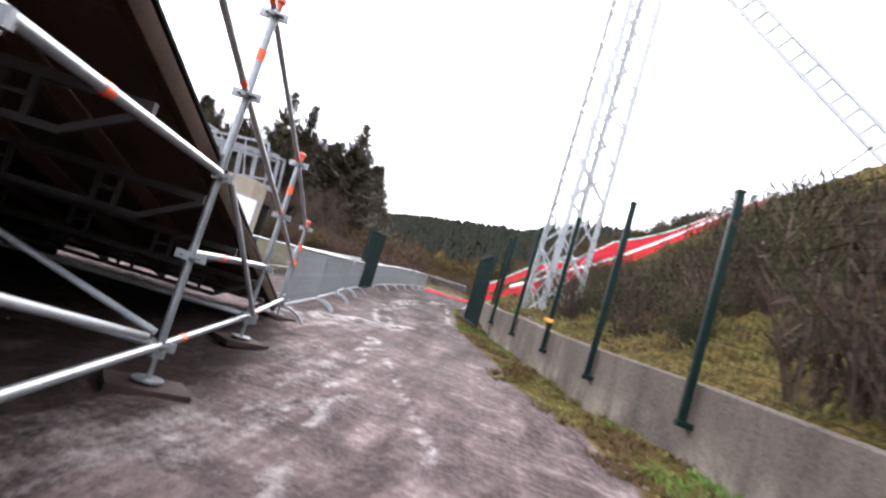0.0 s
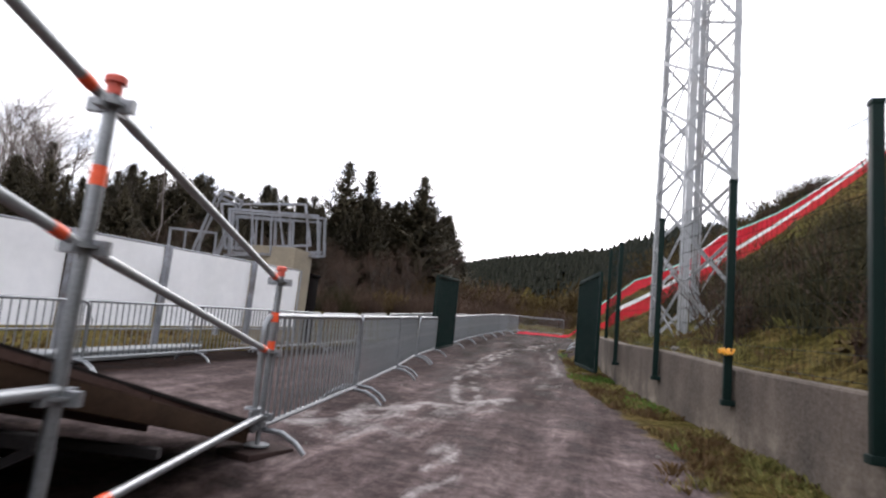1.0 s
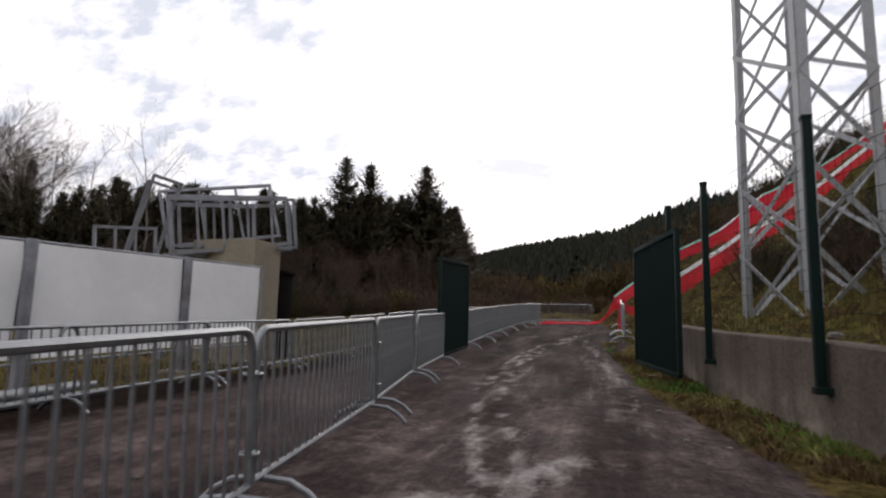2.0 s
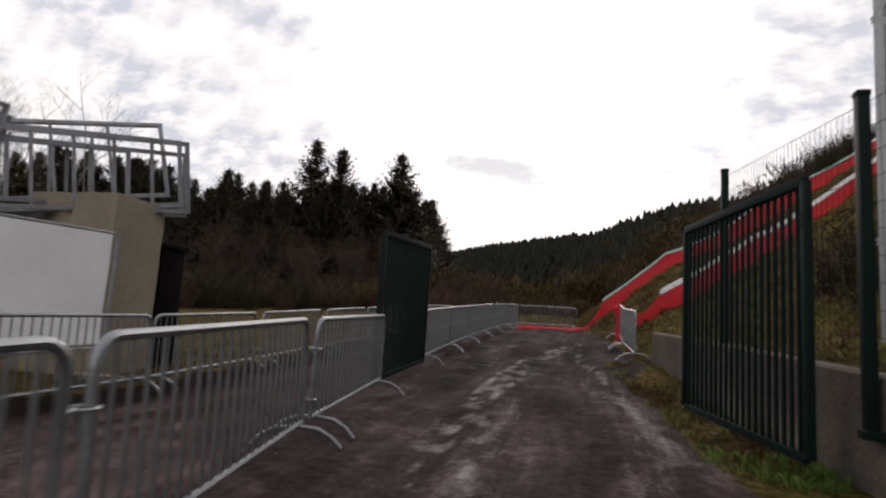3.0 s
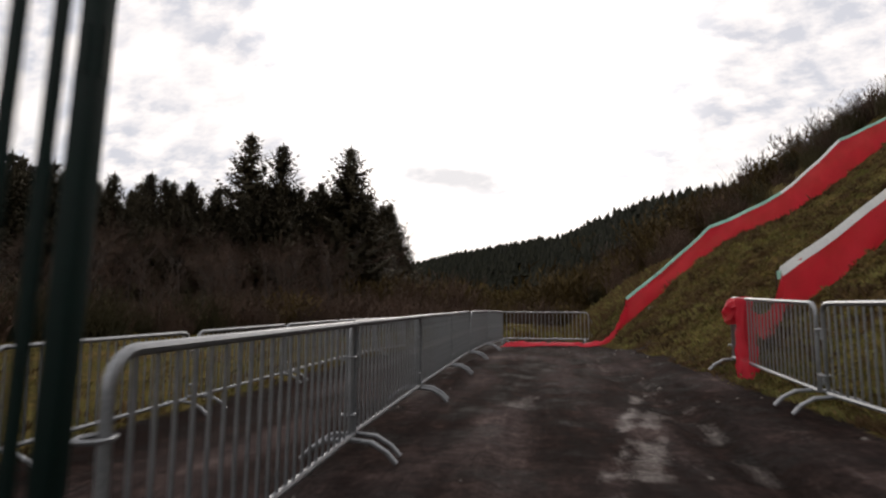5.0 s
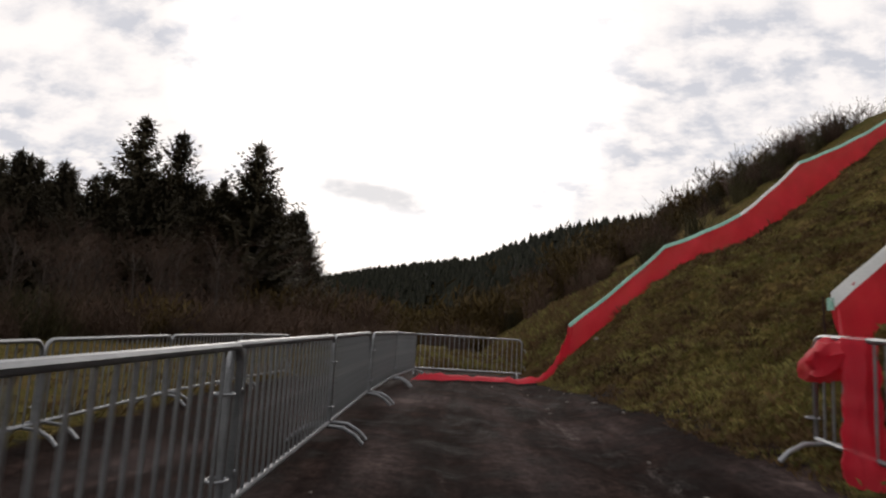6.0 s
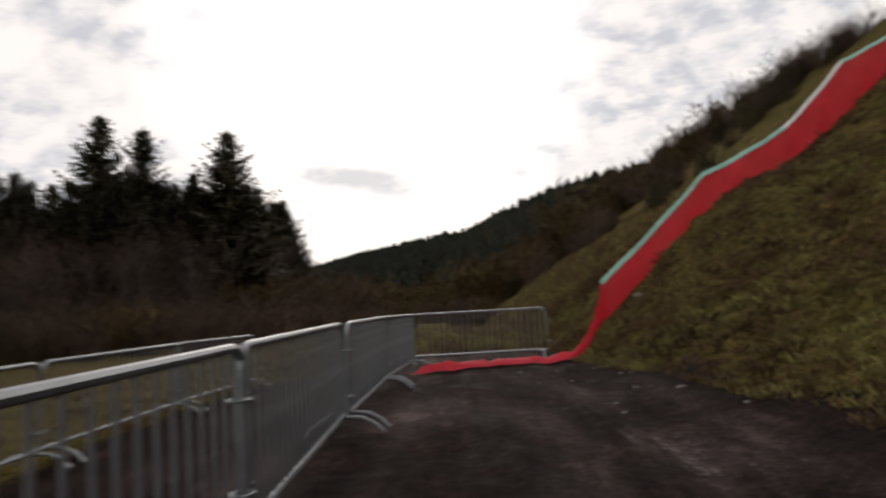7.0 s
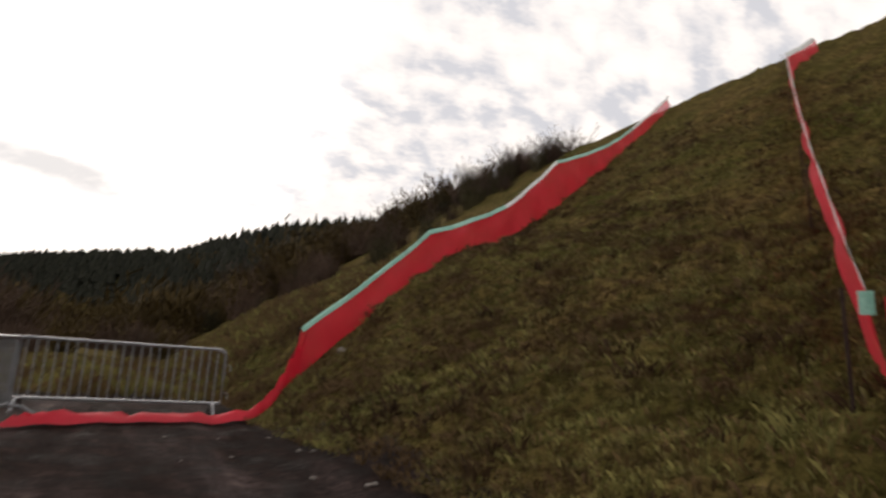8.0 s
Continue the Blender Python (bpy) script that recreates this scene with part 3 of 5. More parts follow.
def build_ground_sheet():
    def axis(*runs):
        out = []
        for a, b, step in runs:
            out += list(np.arange(a, b - 1e-6, step))
        return out
    xs = axis((-900, -200, 70), (-200, -60, 14), (-60, -12, 3), (-12, -4, 0.4), (-4, 5.8, 0.075), (5.8, 15, 0.15), (15, 30, 1.0), (30, 90, 6), (90, 300, 30), (300, 1000, 100))
    ys = axis((-300, -40, 30), (-40, 0, 3), (0, 3, 0.3), (3, 40, 0.085), (40, 50, 0.16), (50, 90, 1.5), (90, 200, 6), (200, 500, 15), (500, 1300, 80))
    nx, ny = len(xs), len(ys)
    co = np.empty((ny, nx, 3))
    grass, pale, dry = np.zeros((ny, nx)), np.zeros((ny, nx)), np.zeros((ny, nx))
    for j, y in enumerate(ys):
        foot, wallx = lerp_table(FOOT_LINE, y), lerp_table(WALL_LINE, y)
        mid = lerp_table([(0, 1.2), (10, 0.6), (18, -0.25), (30, -0.7), (40, -0.9)], y)
        verge = foot + lerp_table([(4, -1.25), (9, -1.0), (14, -0.85), (23, -0.75), (25, -0.1), (29, 0.0), (31, 0.3), (37, 0.35), (41, 0.0)], y)
        leftg = lerp_table([(0, -7.5), (14, -6.2), (20, -5.6), (40, -5.4), (44, -3)], y)
        for i, x in enumerate(xs):
            co[j, i] = x, y, land_z(x, y)
            g = 0.5 + max((x - verge) / 0.5, (leftg - x) / 0.8, (y - 43) / 3)
            grass[j, i] = min(1, max(0, g))
            if 0 < y < 42 and -4.5 < x < 4.5:
                n1, n2 = noise.noise((x * 1.6, y * 0.5, 11)), noise.noise((x * 5, y * 2.4, 4))
                dry[j, i] = min(1, max(0, lerp_table([(0, 1), (10, 0.95), (12, 0.72), (13.5, 0.60), (15.5, 0.50), (19, 0.42), (23, 0.26), (28, 0.06)], y) + 0.5 * n1))
                # Ramp's shade painted in: ground colour goes dark within the deck's footprint.
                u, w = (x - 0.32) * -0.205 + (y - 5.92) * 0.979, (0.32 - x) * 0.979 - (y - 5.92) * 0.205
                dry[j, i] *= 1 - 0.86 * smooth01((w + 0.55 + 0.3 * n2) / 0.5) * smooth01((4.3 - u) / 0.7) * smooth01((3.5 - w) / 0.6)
                best = 0.0
                for width, power, run in STREAKS:
                    if run[0][1] - 1 < y < run[-1][1] + 1:
                        c = np.interp(y, [q[1] for q in run], [q[0] for q in run])
                        out = max(0, run[0][1] - y, y - run[-1][1])
                        u = (x - c + 0.05 * n1) / width
                        best = max(best, power * math.exp(-u * u - (out / 0.35) ** 2))
                pale[j, i] = min(0.95, best * smooth01(0.62 + 2.1 * n2 + 0.6 * n1))
    v = co.reshape(-1, 3)
    idx = np.arange(nx * ny).reshape(ny, nx)
    f = np.stack([idx[:-1, :-1], idx[:-1, 1:], idx[1:, 1:], idx[1:, :-1]], -1).reshape(-1, 4)
    me = bpy.data.meshes.new("ground")
    me.from_pydata(v.tolist(), [], f.tolist())
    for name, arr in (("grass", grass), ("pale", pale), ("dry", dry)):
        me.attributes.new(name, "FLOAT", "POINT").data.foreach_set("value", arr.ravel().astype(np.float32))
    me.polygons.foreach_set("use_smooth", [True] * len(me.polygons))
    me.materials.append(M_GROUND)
    ob = new("ground", me)
    tagged(ob, "rutted dark wet mud track between grassy banks", "ground", kind="structure")


build_ground_sheet()


# ---- retaining wall ----
def build_wall():
    ys = [-20, -8, 0, 4, 6.5, 9.0, 10.85, 13.3, 15.69, 18.29, 21.8, 25.15]
    s = Shape()
    rows = []
    for y in ys:
        x, top = lerp_table(WALL_LINE, y), lerp_table(WALL_TOP, y)
        low = base_z(y) - 0.4
        rows.append([(x + 0.0, y, low), (x, y, top - 0.02), (x + 0.02, y, top), (x + 0.2, y, top), (x + 0.22, y, top - 0.02), (x + 0.22, y, low)])
    s.sheet(rows)
    s.f.append(tuple(range(len(s.v) - 6, len(s.v))))
    s.f.append(tuple(reversed(range(6))))
    ob = part("retaining_wall", s, M_CONC)
    # share of the wall's height, for the soaked upper band
    ob.data.attributes.new("height", "FLOAT", "POINT").data.foreach_set("value", [0.0, 0.98, 1.0, 1.0, 0.98, 0.0] * len(ys))
    tagged(ob, "low stained grey concrete retaining wall beside the track", "wall", kind="structure")


build_wall()


# ---- crowd barriers ----
BAR_L, BAR_H, BAR_LOW, TUBE = 2.62, 0.95, 0.17, 0.021


def barrier_meshes():
    frame_s, half, r = Shape(), BAR_L / 2, 0.11
    pts = []
    for cx, cz, a0 in ((half - r, BAR_H - r, 0), (-half + r, BAR_H - r, 90)):
        for k in range(6):
            a = radians(a0 + k * 18)
            pts.append((cx + r * math.cos(a), 0, cz + r * math.sin(a)))
    pts += [(-half, 0, BAR_LOW), (half, 0, BAR_LOW)]
    frame_s.ring_tube(pts, TUBE, 8, closed=True)
    bar_s = Shape().tube((0, 0, BAR_LOW), (0, 0, BAR_H), 0.0095, 6)
    foot_s = Shape()
    arch = [(0, -0.34, 0.012), (0, -0.27, 0.085), (0, -0.16, 0.145), (0, 0, BAR_LOW - 0.012), (0, 0.16, 0.145), (0, 0.27, 0.085), (0, 0.34, 0.012)]
    foot_s.ring_tube(arch, 0.019, 7)
    hook_s = Shape().ring_tube([(0, 0, 0), (0.06, 0, 0.01), (0.085, 0, -0.02), (0.085, 0, -0.09)], 0.009, 6)
    eye_s = Shape().ring_tube([(0.05 * math.cos(radians(a)) - 0.04, 0.05 * math.sin(radians(a)), 0) for a in range(0, 360, 45)], 0.008, 6, closed=True)
    return [s.mesh(n, M_GALV) for s, n in ((frame_s, "barrier_frame"), (bar_s, "barrier_bar"), (foot_s, "barrier_foot"), (hook_s, "barrier_hook"), (eye_s, "barrier_eye"))]


def build_barrier():
    fr, bar, foot, hook, ring = barrier_meshes()
    b = thing("crowd_barrier", "galvanised steel crowd barrier with upright bars", "barrier", "crowd barriers")
    part("frame", fr, None, b)
    n = 22
    for k in range(n):
        ob = part("bar", bar, None, b)
        ob.location.x = -BAR_L / 2 + (k + 1) * BAR_L / (n + 1)
    for x in (-BAR_L / 2 + 0.12, BAR_L / 2 - 0.12):
        part("foot", foot, None, b).location.x = x
    for z in (0.32, 0.72):
        part("hook", hook, None, b).location = (BAR_L / 2, 0, z)
        part("eye", ring, None, b).location = (-BAR_L / 2, 0, z)
    return b


def barrier_pose(a, b, lift=0.0):
    """Stands a barrier between two ground points."""
    za, zb = land_z(a[0], a[1], False) + lift, land_z(b[0], b[1], False) + lift
    d = Vector((b[0] - a[0], b[1] - a[1], zb - za))
    x = d.normalized()
    y = Vector((0, 0, 1)).cross(x).normalized()
    z = x.cross(y)
    m = Matrix((x, y, z)).transposed().to_4x4()
    return Matrix.Translation(((a[0] + b[0]) / 2, (a[1] + b[1]) / 2, (za + zb) / 2)) @ m


BARRIER = build_barrier()
LINES = [
    # along the track, from the ramp's toe to the corner
    ([(-0.55, 10.05), (-0.9, 12.66), (-1.33, 15.42), (-1.84, 18.17), (-2.15, 20.95)], ""),
    ([(-2.36, 23.86), (-2.50, 26.45), (-2.56, 29.02), (-2.60, 31.57), (-2.60, 34.2), (-2.52, 36.8), (-2.33, 39.4)], ""),
    ([(-2.36, 40.12), (0.05, 40.1)], "galvanised steel crowd barrier closing the end of the track"),
    ([(1.36, 30.85), (1.27, 28.1), (1.3, 25.3)], "galvanised steel crowd barrier on the verge, hung with red netting"),
    # the back row, beside the white panels and on along the wood
    ([(-4.9, 7.9), (-4.95, 10.4), (-5.0, 12.95), (-5.0, 15.3), (-5.05, 17.7), (-5.1, 20.4), (-5.2, 23.1), (-5.28, 26.1), (-5.35, 29.0), (-5.4, 31.75), (-5.45, 34.4), (-5.4, 37.0), (-5.2, 39.6)], "galvanised steel crowd barrier in the back row beside the wood"),
]
first = True
jitter = random.Random(4)
for pts, lab in LINES:
    for a, b in zip(pts, pts[1:]):
        m = barrier_pose(a, b) @ pose(0, 0, 0, jitter.uniform(-1.2, 1.2), 0, jitter.uniform(-0.7, 0.7))
        if first:
            BARRIER.matrix_basis, ob, first = m, BARRIER, False
        else:
            ob = copy_thing(BARRIER, m)
        if lab:
            tagged(ob, lab)


# ---- green fence on the wall ----
POSTS = [(5.22, 3.9), (4.72, 6.5), (4.16, 8.95), (3.49, 10.85), (3.085, 13.3), (2.595, 15.69), (2.125, 18.29), (2.02, 21.82)]


def build_fence():
    f = thing("mesh_fence", "dark green posts and wire mesh fixed to a concrete wall", "fence")
    tops, lows = [], []
    for x, y in POSTS:
        low = lerp_table([(3.9, 1.0), (9, 1.24), (13.3, 1.43), (18.29, 1.63), (21.82, 1.55)], y)
        top = lerp_table([(3.9, 3.45), (9, 3.70), (13.3, 3.87), (18.29, 3.98), (21.82, 4.4)], y)
        s = Shape()
        s.box((x - 0.04, y - 0.04, low), (x + 0.04, y + 0.04, top))
        p = part("post", s, M_GREEN, f, bevel=0.006)
        cap = Shape().box((x - 0.046, y - 0.046, top - 0.02), (x + 0.046, y + 0.046, top + 0.02))
        part("post_cap", cap, M_GREEN, p, bevel=0.008)
        foot = Shape().box((x - 0.06, y - 0.06, low - 0.03), (x + 0.11, y + 0.06, low + 0.03))
        part("bracket", foot, M_GREEN, p, bevel=0.005)
        tops.append(top)
        lows.append(lerp_table(WALL_TOP, y) + 0.06)
    for i in range(len(POSTS) - 1):
        (xa, ya), (xb, yb) = POSTS[i], POSTS[i + 1]
        s = Shape()
        ta, tb, la, lb = tops[i] - 0.05, tops[i + 1] - 0.05, lows[i], lows[i + 1]
        off = 0.05
        n = int(math.hypot(xb - xa, yb - ya) / 0.1)
        for k in range(n + 1):
            t = k / n
            x, y = xa + (xb - xa) * t + off, ya + (yb - ya) * t
            s.tube((x, y, la + (lb - la) * t), (x, y, ta + (tb - ta) * t), 0.0022, 3)
        for k in range(11):
            h = k / 10
            s.tube((xa + off, ya, la + (ta - la) * h), (xb + off, yb, lb + (tb - lb) * h), 0.003, 3)
        tagged(part("wire_panel", s, M_GREEN, f, "thin green wire mesh panel"), kind="stuff")


build_fence()


# ---- green gate leaves ----
def build_gate(name, a, b, za, zb, ha, hb, label, bars=20):
    """A barred leaf from a to b; za, zb bottom heights, ha, hb top heights."""
    g = thing(name, label, "gate", "gate leaves")
    A, B = Vector((*a, 0)), Vector((*b, 0))
    d = (B - A).normalized()

    def at(t, low, z):
        p = A + (B - A) * t
        lo, hi = za + (zb - za) * t, ha + (hb - ha) * t
        return Vector((p.x, p.y, lo + (hi - lo) * z))
    s = Shape()
    for t in (0, 1):
        s.beam(at(t, 0, 0), at(t, 0, 1), 0.06, 0.06, up=d)
    s.beam(at(0, 0, 0) + d * 0.03, at(1, 0, 0) - d * 0.03, 0.05, 0.06)
    s.beam(at(0, 0, 1) + d * 0.0, at(1, 0, 1), 0.06, 0.07)
    part("gate_frame", s, M_GREEN, g, bevel=0.004)
    for k in range(bars):
        t = (k + 1) / (bars + 1)
        part("bar", Shape().beam(at(t, 0, 0), at(t, 0, 1), 0.026, 0.026, up=d), M_GREEN, g)
    teeth = Shape()
    for k in range(48):
        p = at((k + 0.5) / 48, 0, 1) + Vector((0, 0, 0.033))
        teeth.ring_tube([p, p + Vector((0, 0, 0.032))], [0.011, 0.002], 4)
    tagged(part("spike_strip", teeth, M_GREEN, g, "toothed strip along the top"), kind="stuff")
    for z in (0.2, 0.85):
        p = at(1, 0, z)
        part("hinge", Shape().tube(p - Vector((0, 0, 0.07)), p + Vector((0, 0, 0.07)), 0.035, 8), M_GREEN, g)


build_gate("gate_leaf", (-2.33, 21.17), (-2.32, 23.58), 1.42, 1.56, 3.34, 3.50, "dark green barred steel gate leaf standing open beside barriers")
build_gate("gate_leaf", (1.345, 20.5), (1.78, 18.35), 1.50, 1.42, 3.36, 3.36, "dark green barred steel gate leaf standing open against the wall")


# ---- scaffold ramp ----
U = Vector((-0.205, 0.979, 0)).normalized()
SIDE = Vector((-U.y, U.x, 0)) * -1.0      # towards the track
WIDTH = 2.9
DECK_SLOPE = -0.235


def build_ramp():
    r = thing("scaffold_ramp", "galvanised scaffold ramp with a dark brown board deck and handrails", "ramp")
    origin = Vector((0.32, 5.92, 0))
    stations = [-4.3, -2.1, 0.0, 2.03, 4.30]

    def spot(u, w, z):
        p = origin + U * u - SIDE * (w - lerp_table([(0, 0), (2.03, 0.05), (4.3, 0)], u))
        return Vector((p.x, p.y, z))

    def deck(u):
        return 2.10 + DECK_SLOPE * u

    def rail_low(u):
        return lerp_table([(-4.3, 3.45), (0, 2.49), (2.03, 2.01), (4.3, 1.59)], u)

    def rail_high(u):
        return rail_low(u) + 0.505
    TR = 0.0242
    for w in (0.0, WIDTH):
        for u in stations:
            ground = land_z(*spot(u, w, 0).xy, False)
            top = rail_high(u) + 0.07
            lab = "galvanised scaffold standard"
            st = part("standard", Shape().tube(spot(u, w, ground + 0.20), spot(u, w, top), TR, 12), M_GALV, r)
            part("jack", Shape().tube(spot(u, w, ground + 0.05), spot(u, w, ground + 0.22), 0.017, 10), M_GALV, st)
            part("jack_nut", Shape().tube(spot(u, w, ground + 0.18), spot(u, w, ground + 0.215), 0.045, 8), M_GALV, st)
            c = spot(u, w, ground + 0.05)
            part("base_plate", Shape().ring_tube([c, c + Vector((0, 0, 0.012))], 0.085, 16), M_GALV, st)
            for z in (rail_low(u), rail_high(u), rail_low(u) - 0.5, ground + 0.25, rail_low(u) - 0.98):
                if z < ground + 0.2:
                    continue
                p = spot(u, w, z)
                ros = Shape()
                ros.ring_tube([p - Vector((0, 0, 0.005)), p + Vector((0, 0, 0.005))], 0.062, 12)
                for k in range(4):
                    q = U * math.cos(k * math.pi / 2) + SIDE * math.sin(k * math.pi / 2)
                    ros.beam(p + q * 0.03, p + q * 0.085, 0.03, 0.05)
                part("rosette", ros, M_GALV, st)
            cap = Shape()
            t = spot(u, w, top)
            cap.ring_tube([t - Vector((0, 0, 0.03)), t + Vector((0, 0, 0.01)), t + Vector((0, 0, 0.012)), t + Vector((0, 0, 0.035)), t + Vector((0, 0, 0.045))], [0.028, 0.028, 0.04, 0.04, 0.022], 12)
            part("end_cap", cap, M_CAP, st, "faded red plastic end cap")
            z = rail_low(u) + 0.25
            part("colour_band", Shape().tube(spot(u, w, z - 0.035), spot(u, w, z + 0.035), TR + 0.0025, 12), M_ORANGE, st, "orange red adhesive band")
            if u > 4:
                z = rail_low(u) + 0.05
                part("colour_band", Shape().tube(spot(u, w, z - 0.03), spot(u, w, z + 0.03), TR + 0.003, 12), M_ORANGE, st, "orange red adhesive band")
        for a, b in zip(stations, stations[1:]):
            for name, f in (("guard_rail", rail_low), ("guard_rail", rail_high)):
                ga, gb = spot(a, w, f(a)), spot(b, w, f(b))
                d = (gb - ga).normalized()
                rail = part(name, Shape().ring_tube([ga + d * 0.05 + Vector((0, 0, 0.0)), ga + d * 0.14, gb - d * 0.14, gb - d * 0.05], [0.018, 0.0205, 0.0205, 0.018], 10), M_GALV_OLD, r)
                mid = ga.lerp(gb, 0.93)
                part("colour_band", Shape().tube(mid - d * 0.03, mid + d * 0.03, 0.0235, 10), M_ORANGE, rail, "orange red adhesive band")
            # ledgers near the ground and under the deck
            la, lb = spot(a, w, base_z(spot(a, w, 0).y) + 0.25), spot(b, w, base_z(spot(b, w, 0).y) + 0.25)
            led = part("ledger", Shape().tube(la, lb, TR, 10), M_GALV, r)
            m = la.lerp(lb, 0.17)
            d = (lb - la).normalized()
            part("colour_band", Shape().tube(m - d * 0.035, m + d * 0.035, TR + 0.0025, 10), M_ORANGE, led, "orange red adhesive band")
            zt = rail_low(b) - 0.48
            if zt > base_z(la.y) + 0.5:
                led = part("ledger", Shape().tube(spot(a, w, zt), spot(b, w, zt), TR, 10), M_GALV, r)
                m = spot(a + (b - a) * 0.3, w, zt)
                part("colour_band", Shape().tube(m - d * 0.035, m + d * 0.035, TR + 0.0025, 10), M_ORANGE, led, "orange red adhesive band")
            if -1 < a < 1:
                part("diagonal_brace", Shape().tube(spot(a + 0.08, w - 0.05, rail_low(a) - 0.50), spot(b - 0.05, w - 0.05, lb.z + 0.03), 0.021, 10), M_GALV_OLD, r)
            if a < -1:
                part("diagonal_brace", Shape().tube(spot(a + 0.08, w + 0.06, la.z + 0.4), spot(b - 0.08, w + 0.06, lb.z + 0.04), 0.021, 10), M_GALV_OLD, r)
    # lattice transoms under the deck
    for u in (-3.2, -2.1, -1.0, 0.0, 1.05, 2.03, 2.9):
        z = deck(u) - 0.26
        s = Shape()
        s.beam(spot(u, 0.03, z), spot(u, WIDTH - 0.03, z), 0.045, 0.045)
        if deck(u) - base_z(spot(u, 0, 0).y) > 0.6:
            s.beam(spot(u, 0.35, z - 0.2), spot(u, WIDTH - 0.35, z - 0.2), 0.035, 0.035)
            s.beam(spot(u, 0.03, z - 0.02), spot(u, 0.35, z - 0.2), 0.03, 0.03)
            s.beam(spot(u, WIDTH - 0.03, z - 0.02), spot(u, WIDTH - 0.35, z - 0.2), 0.03, 0.03)
            for k in range(4):
                w = 0.55 + k * 0.6
                for e in (-0.06, 0.06):
                    s.beam(spot(u, w + e, z), spot(u, w + e, z - 0.2), 0.025, 0.025, up=U)
                s.beam(spot(u, w - 0.06, z - 0.1), spot(u, w + 0.06, z - 0.1), 0.02, 0.02)
        part("lattice_transom", s, M_DARK, r, "dark steel lattice transom")
        if u in (-2.1, 0.0, 2.03):
            g0 = base_z(spot(u, 0, 0).y) + 0.25
            part("ledger", Shape().tube(spot(u, 0, g0), spot(u, WIDTH, g0), TR, 10), M_GALV_OLD, r)
            if u < 1:
                part("diagonal_brace", Shape().tube(spot(u + 0.05, 0.06, g0 + 0.05), spot(u + 0.05, 1.9, deck(u) - 0.5), 0.021, 10), M_GALV_OLD, r)
    # deck boards laid across, each one piece
    n, u0, u1 = 12, -5.2, 4.42
    for k in range(n):
        a, b = u0 + (u1 - u0) * k / n, u0 + (u1 - u0) * (k + 1) / n - 0.008
        s = Shape()
        rows = []
        base = len(s.v)
        for u in (a, b):
            for w in (0.07, WIDTH - 0.07):
                for z in (deck(u) - 0.03, deck(u)):
                    s.v.append(spot(u, w, z))
        for f in ((0, 1, 3, 2), (4, 6, 7, 5), (0, 4, 5, 1), (2, 3, 7, 6), (0, 2, 6, 4), (1, 5, 7, 3)):
            s.f.append(tuple(base + q for q in f))
        part("deck_board", s, M_BOARD, r, smooth=False)
    for w in (0.06, 0.75, 1.45, 2.15, WIDTH - 0.06):
        s = Shape().beam(spot(u0, w, deck(u0) - 0.085), spot(u1 - 0.25, w, deck(u1 - 0.25) - 0.085), 0.06, 0.105)
        part("deck_beam", s, M_EDGE if w in (0.06, WIDTH - 0.06) else M_BOARD, r, "muddy brown timber beam", bevel=0.004)
    for w in (0.045, WIDTH - 0.045):
        s = Shape().beam(spot(u0, w, deck(u0) + 0.006), spot(u1, w, deck(u1) + 0.006), 0.025, 0.022)
        part("kerb_strip", s, M_BLACK, r, bevel=0.003)
    # Added sheet: its black stands for the deep shade under the deck.
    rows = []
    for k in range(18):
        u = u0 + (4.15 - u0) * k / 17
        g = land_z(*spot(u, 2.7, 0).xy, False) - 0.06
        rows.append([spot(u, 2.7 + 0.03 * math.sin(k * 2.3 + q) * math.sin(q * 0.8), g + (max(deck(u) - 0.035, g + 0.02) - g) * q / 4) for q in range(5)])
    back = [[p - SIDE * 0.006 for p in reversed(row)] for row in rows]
    part("skirt", Shape().sheet(rows).sheet(back), M_BLACK, r, "added dark sheet that keeps the space under the deck black")
    # low stub edge at the toe
    part("toe_plate", Shape().beam(spot(u1 + 0.02, 0.05, deck(u1) - 0.03), spot(u1 + 0.02, WIDTH - 0.05, deck(u1) - 0.03), 0.2, 0.03), M_DARK, r)
    for u in (0.0, 2.03, 4.3, -2.1, -4.3):
        for w in (0.0, WIDTH):
            p = spot(u, w, land_z(*spot(u, w, 0).xy, False))
            s = Shape().box((-0.22, -0.15, -0.02), (0.22, 0.15, 0.035), Matrix.Translation(p) @ pose(0, 0, 0, 0, 1, 38 + u * 9))
            sole = part("sole_board", s, M_WOOD, bevel=0.006)
            tagged(sole, "worn brown plywood sole board under a scaffold foot", "board", "sole boards")


build_ramp()


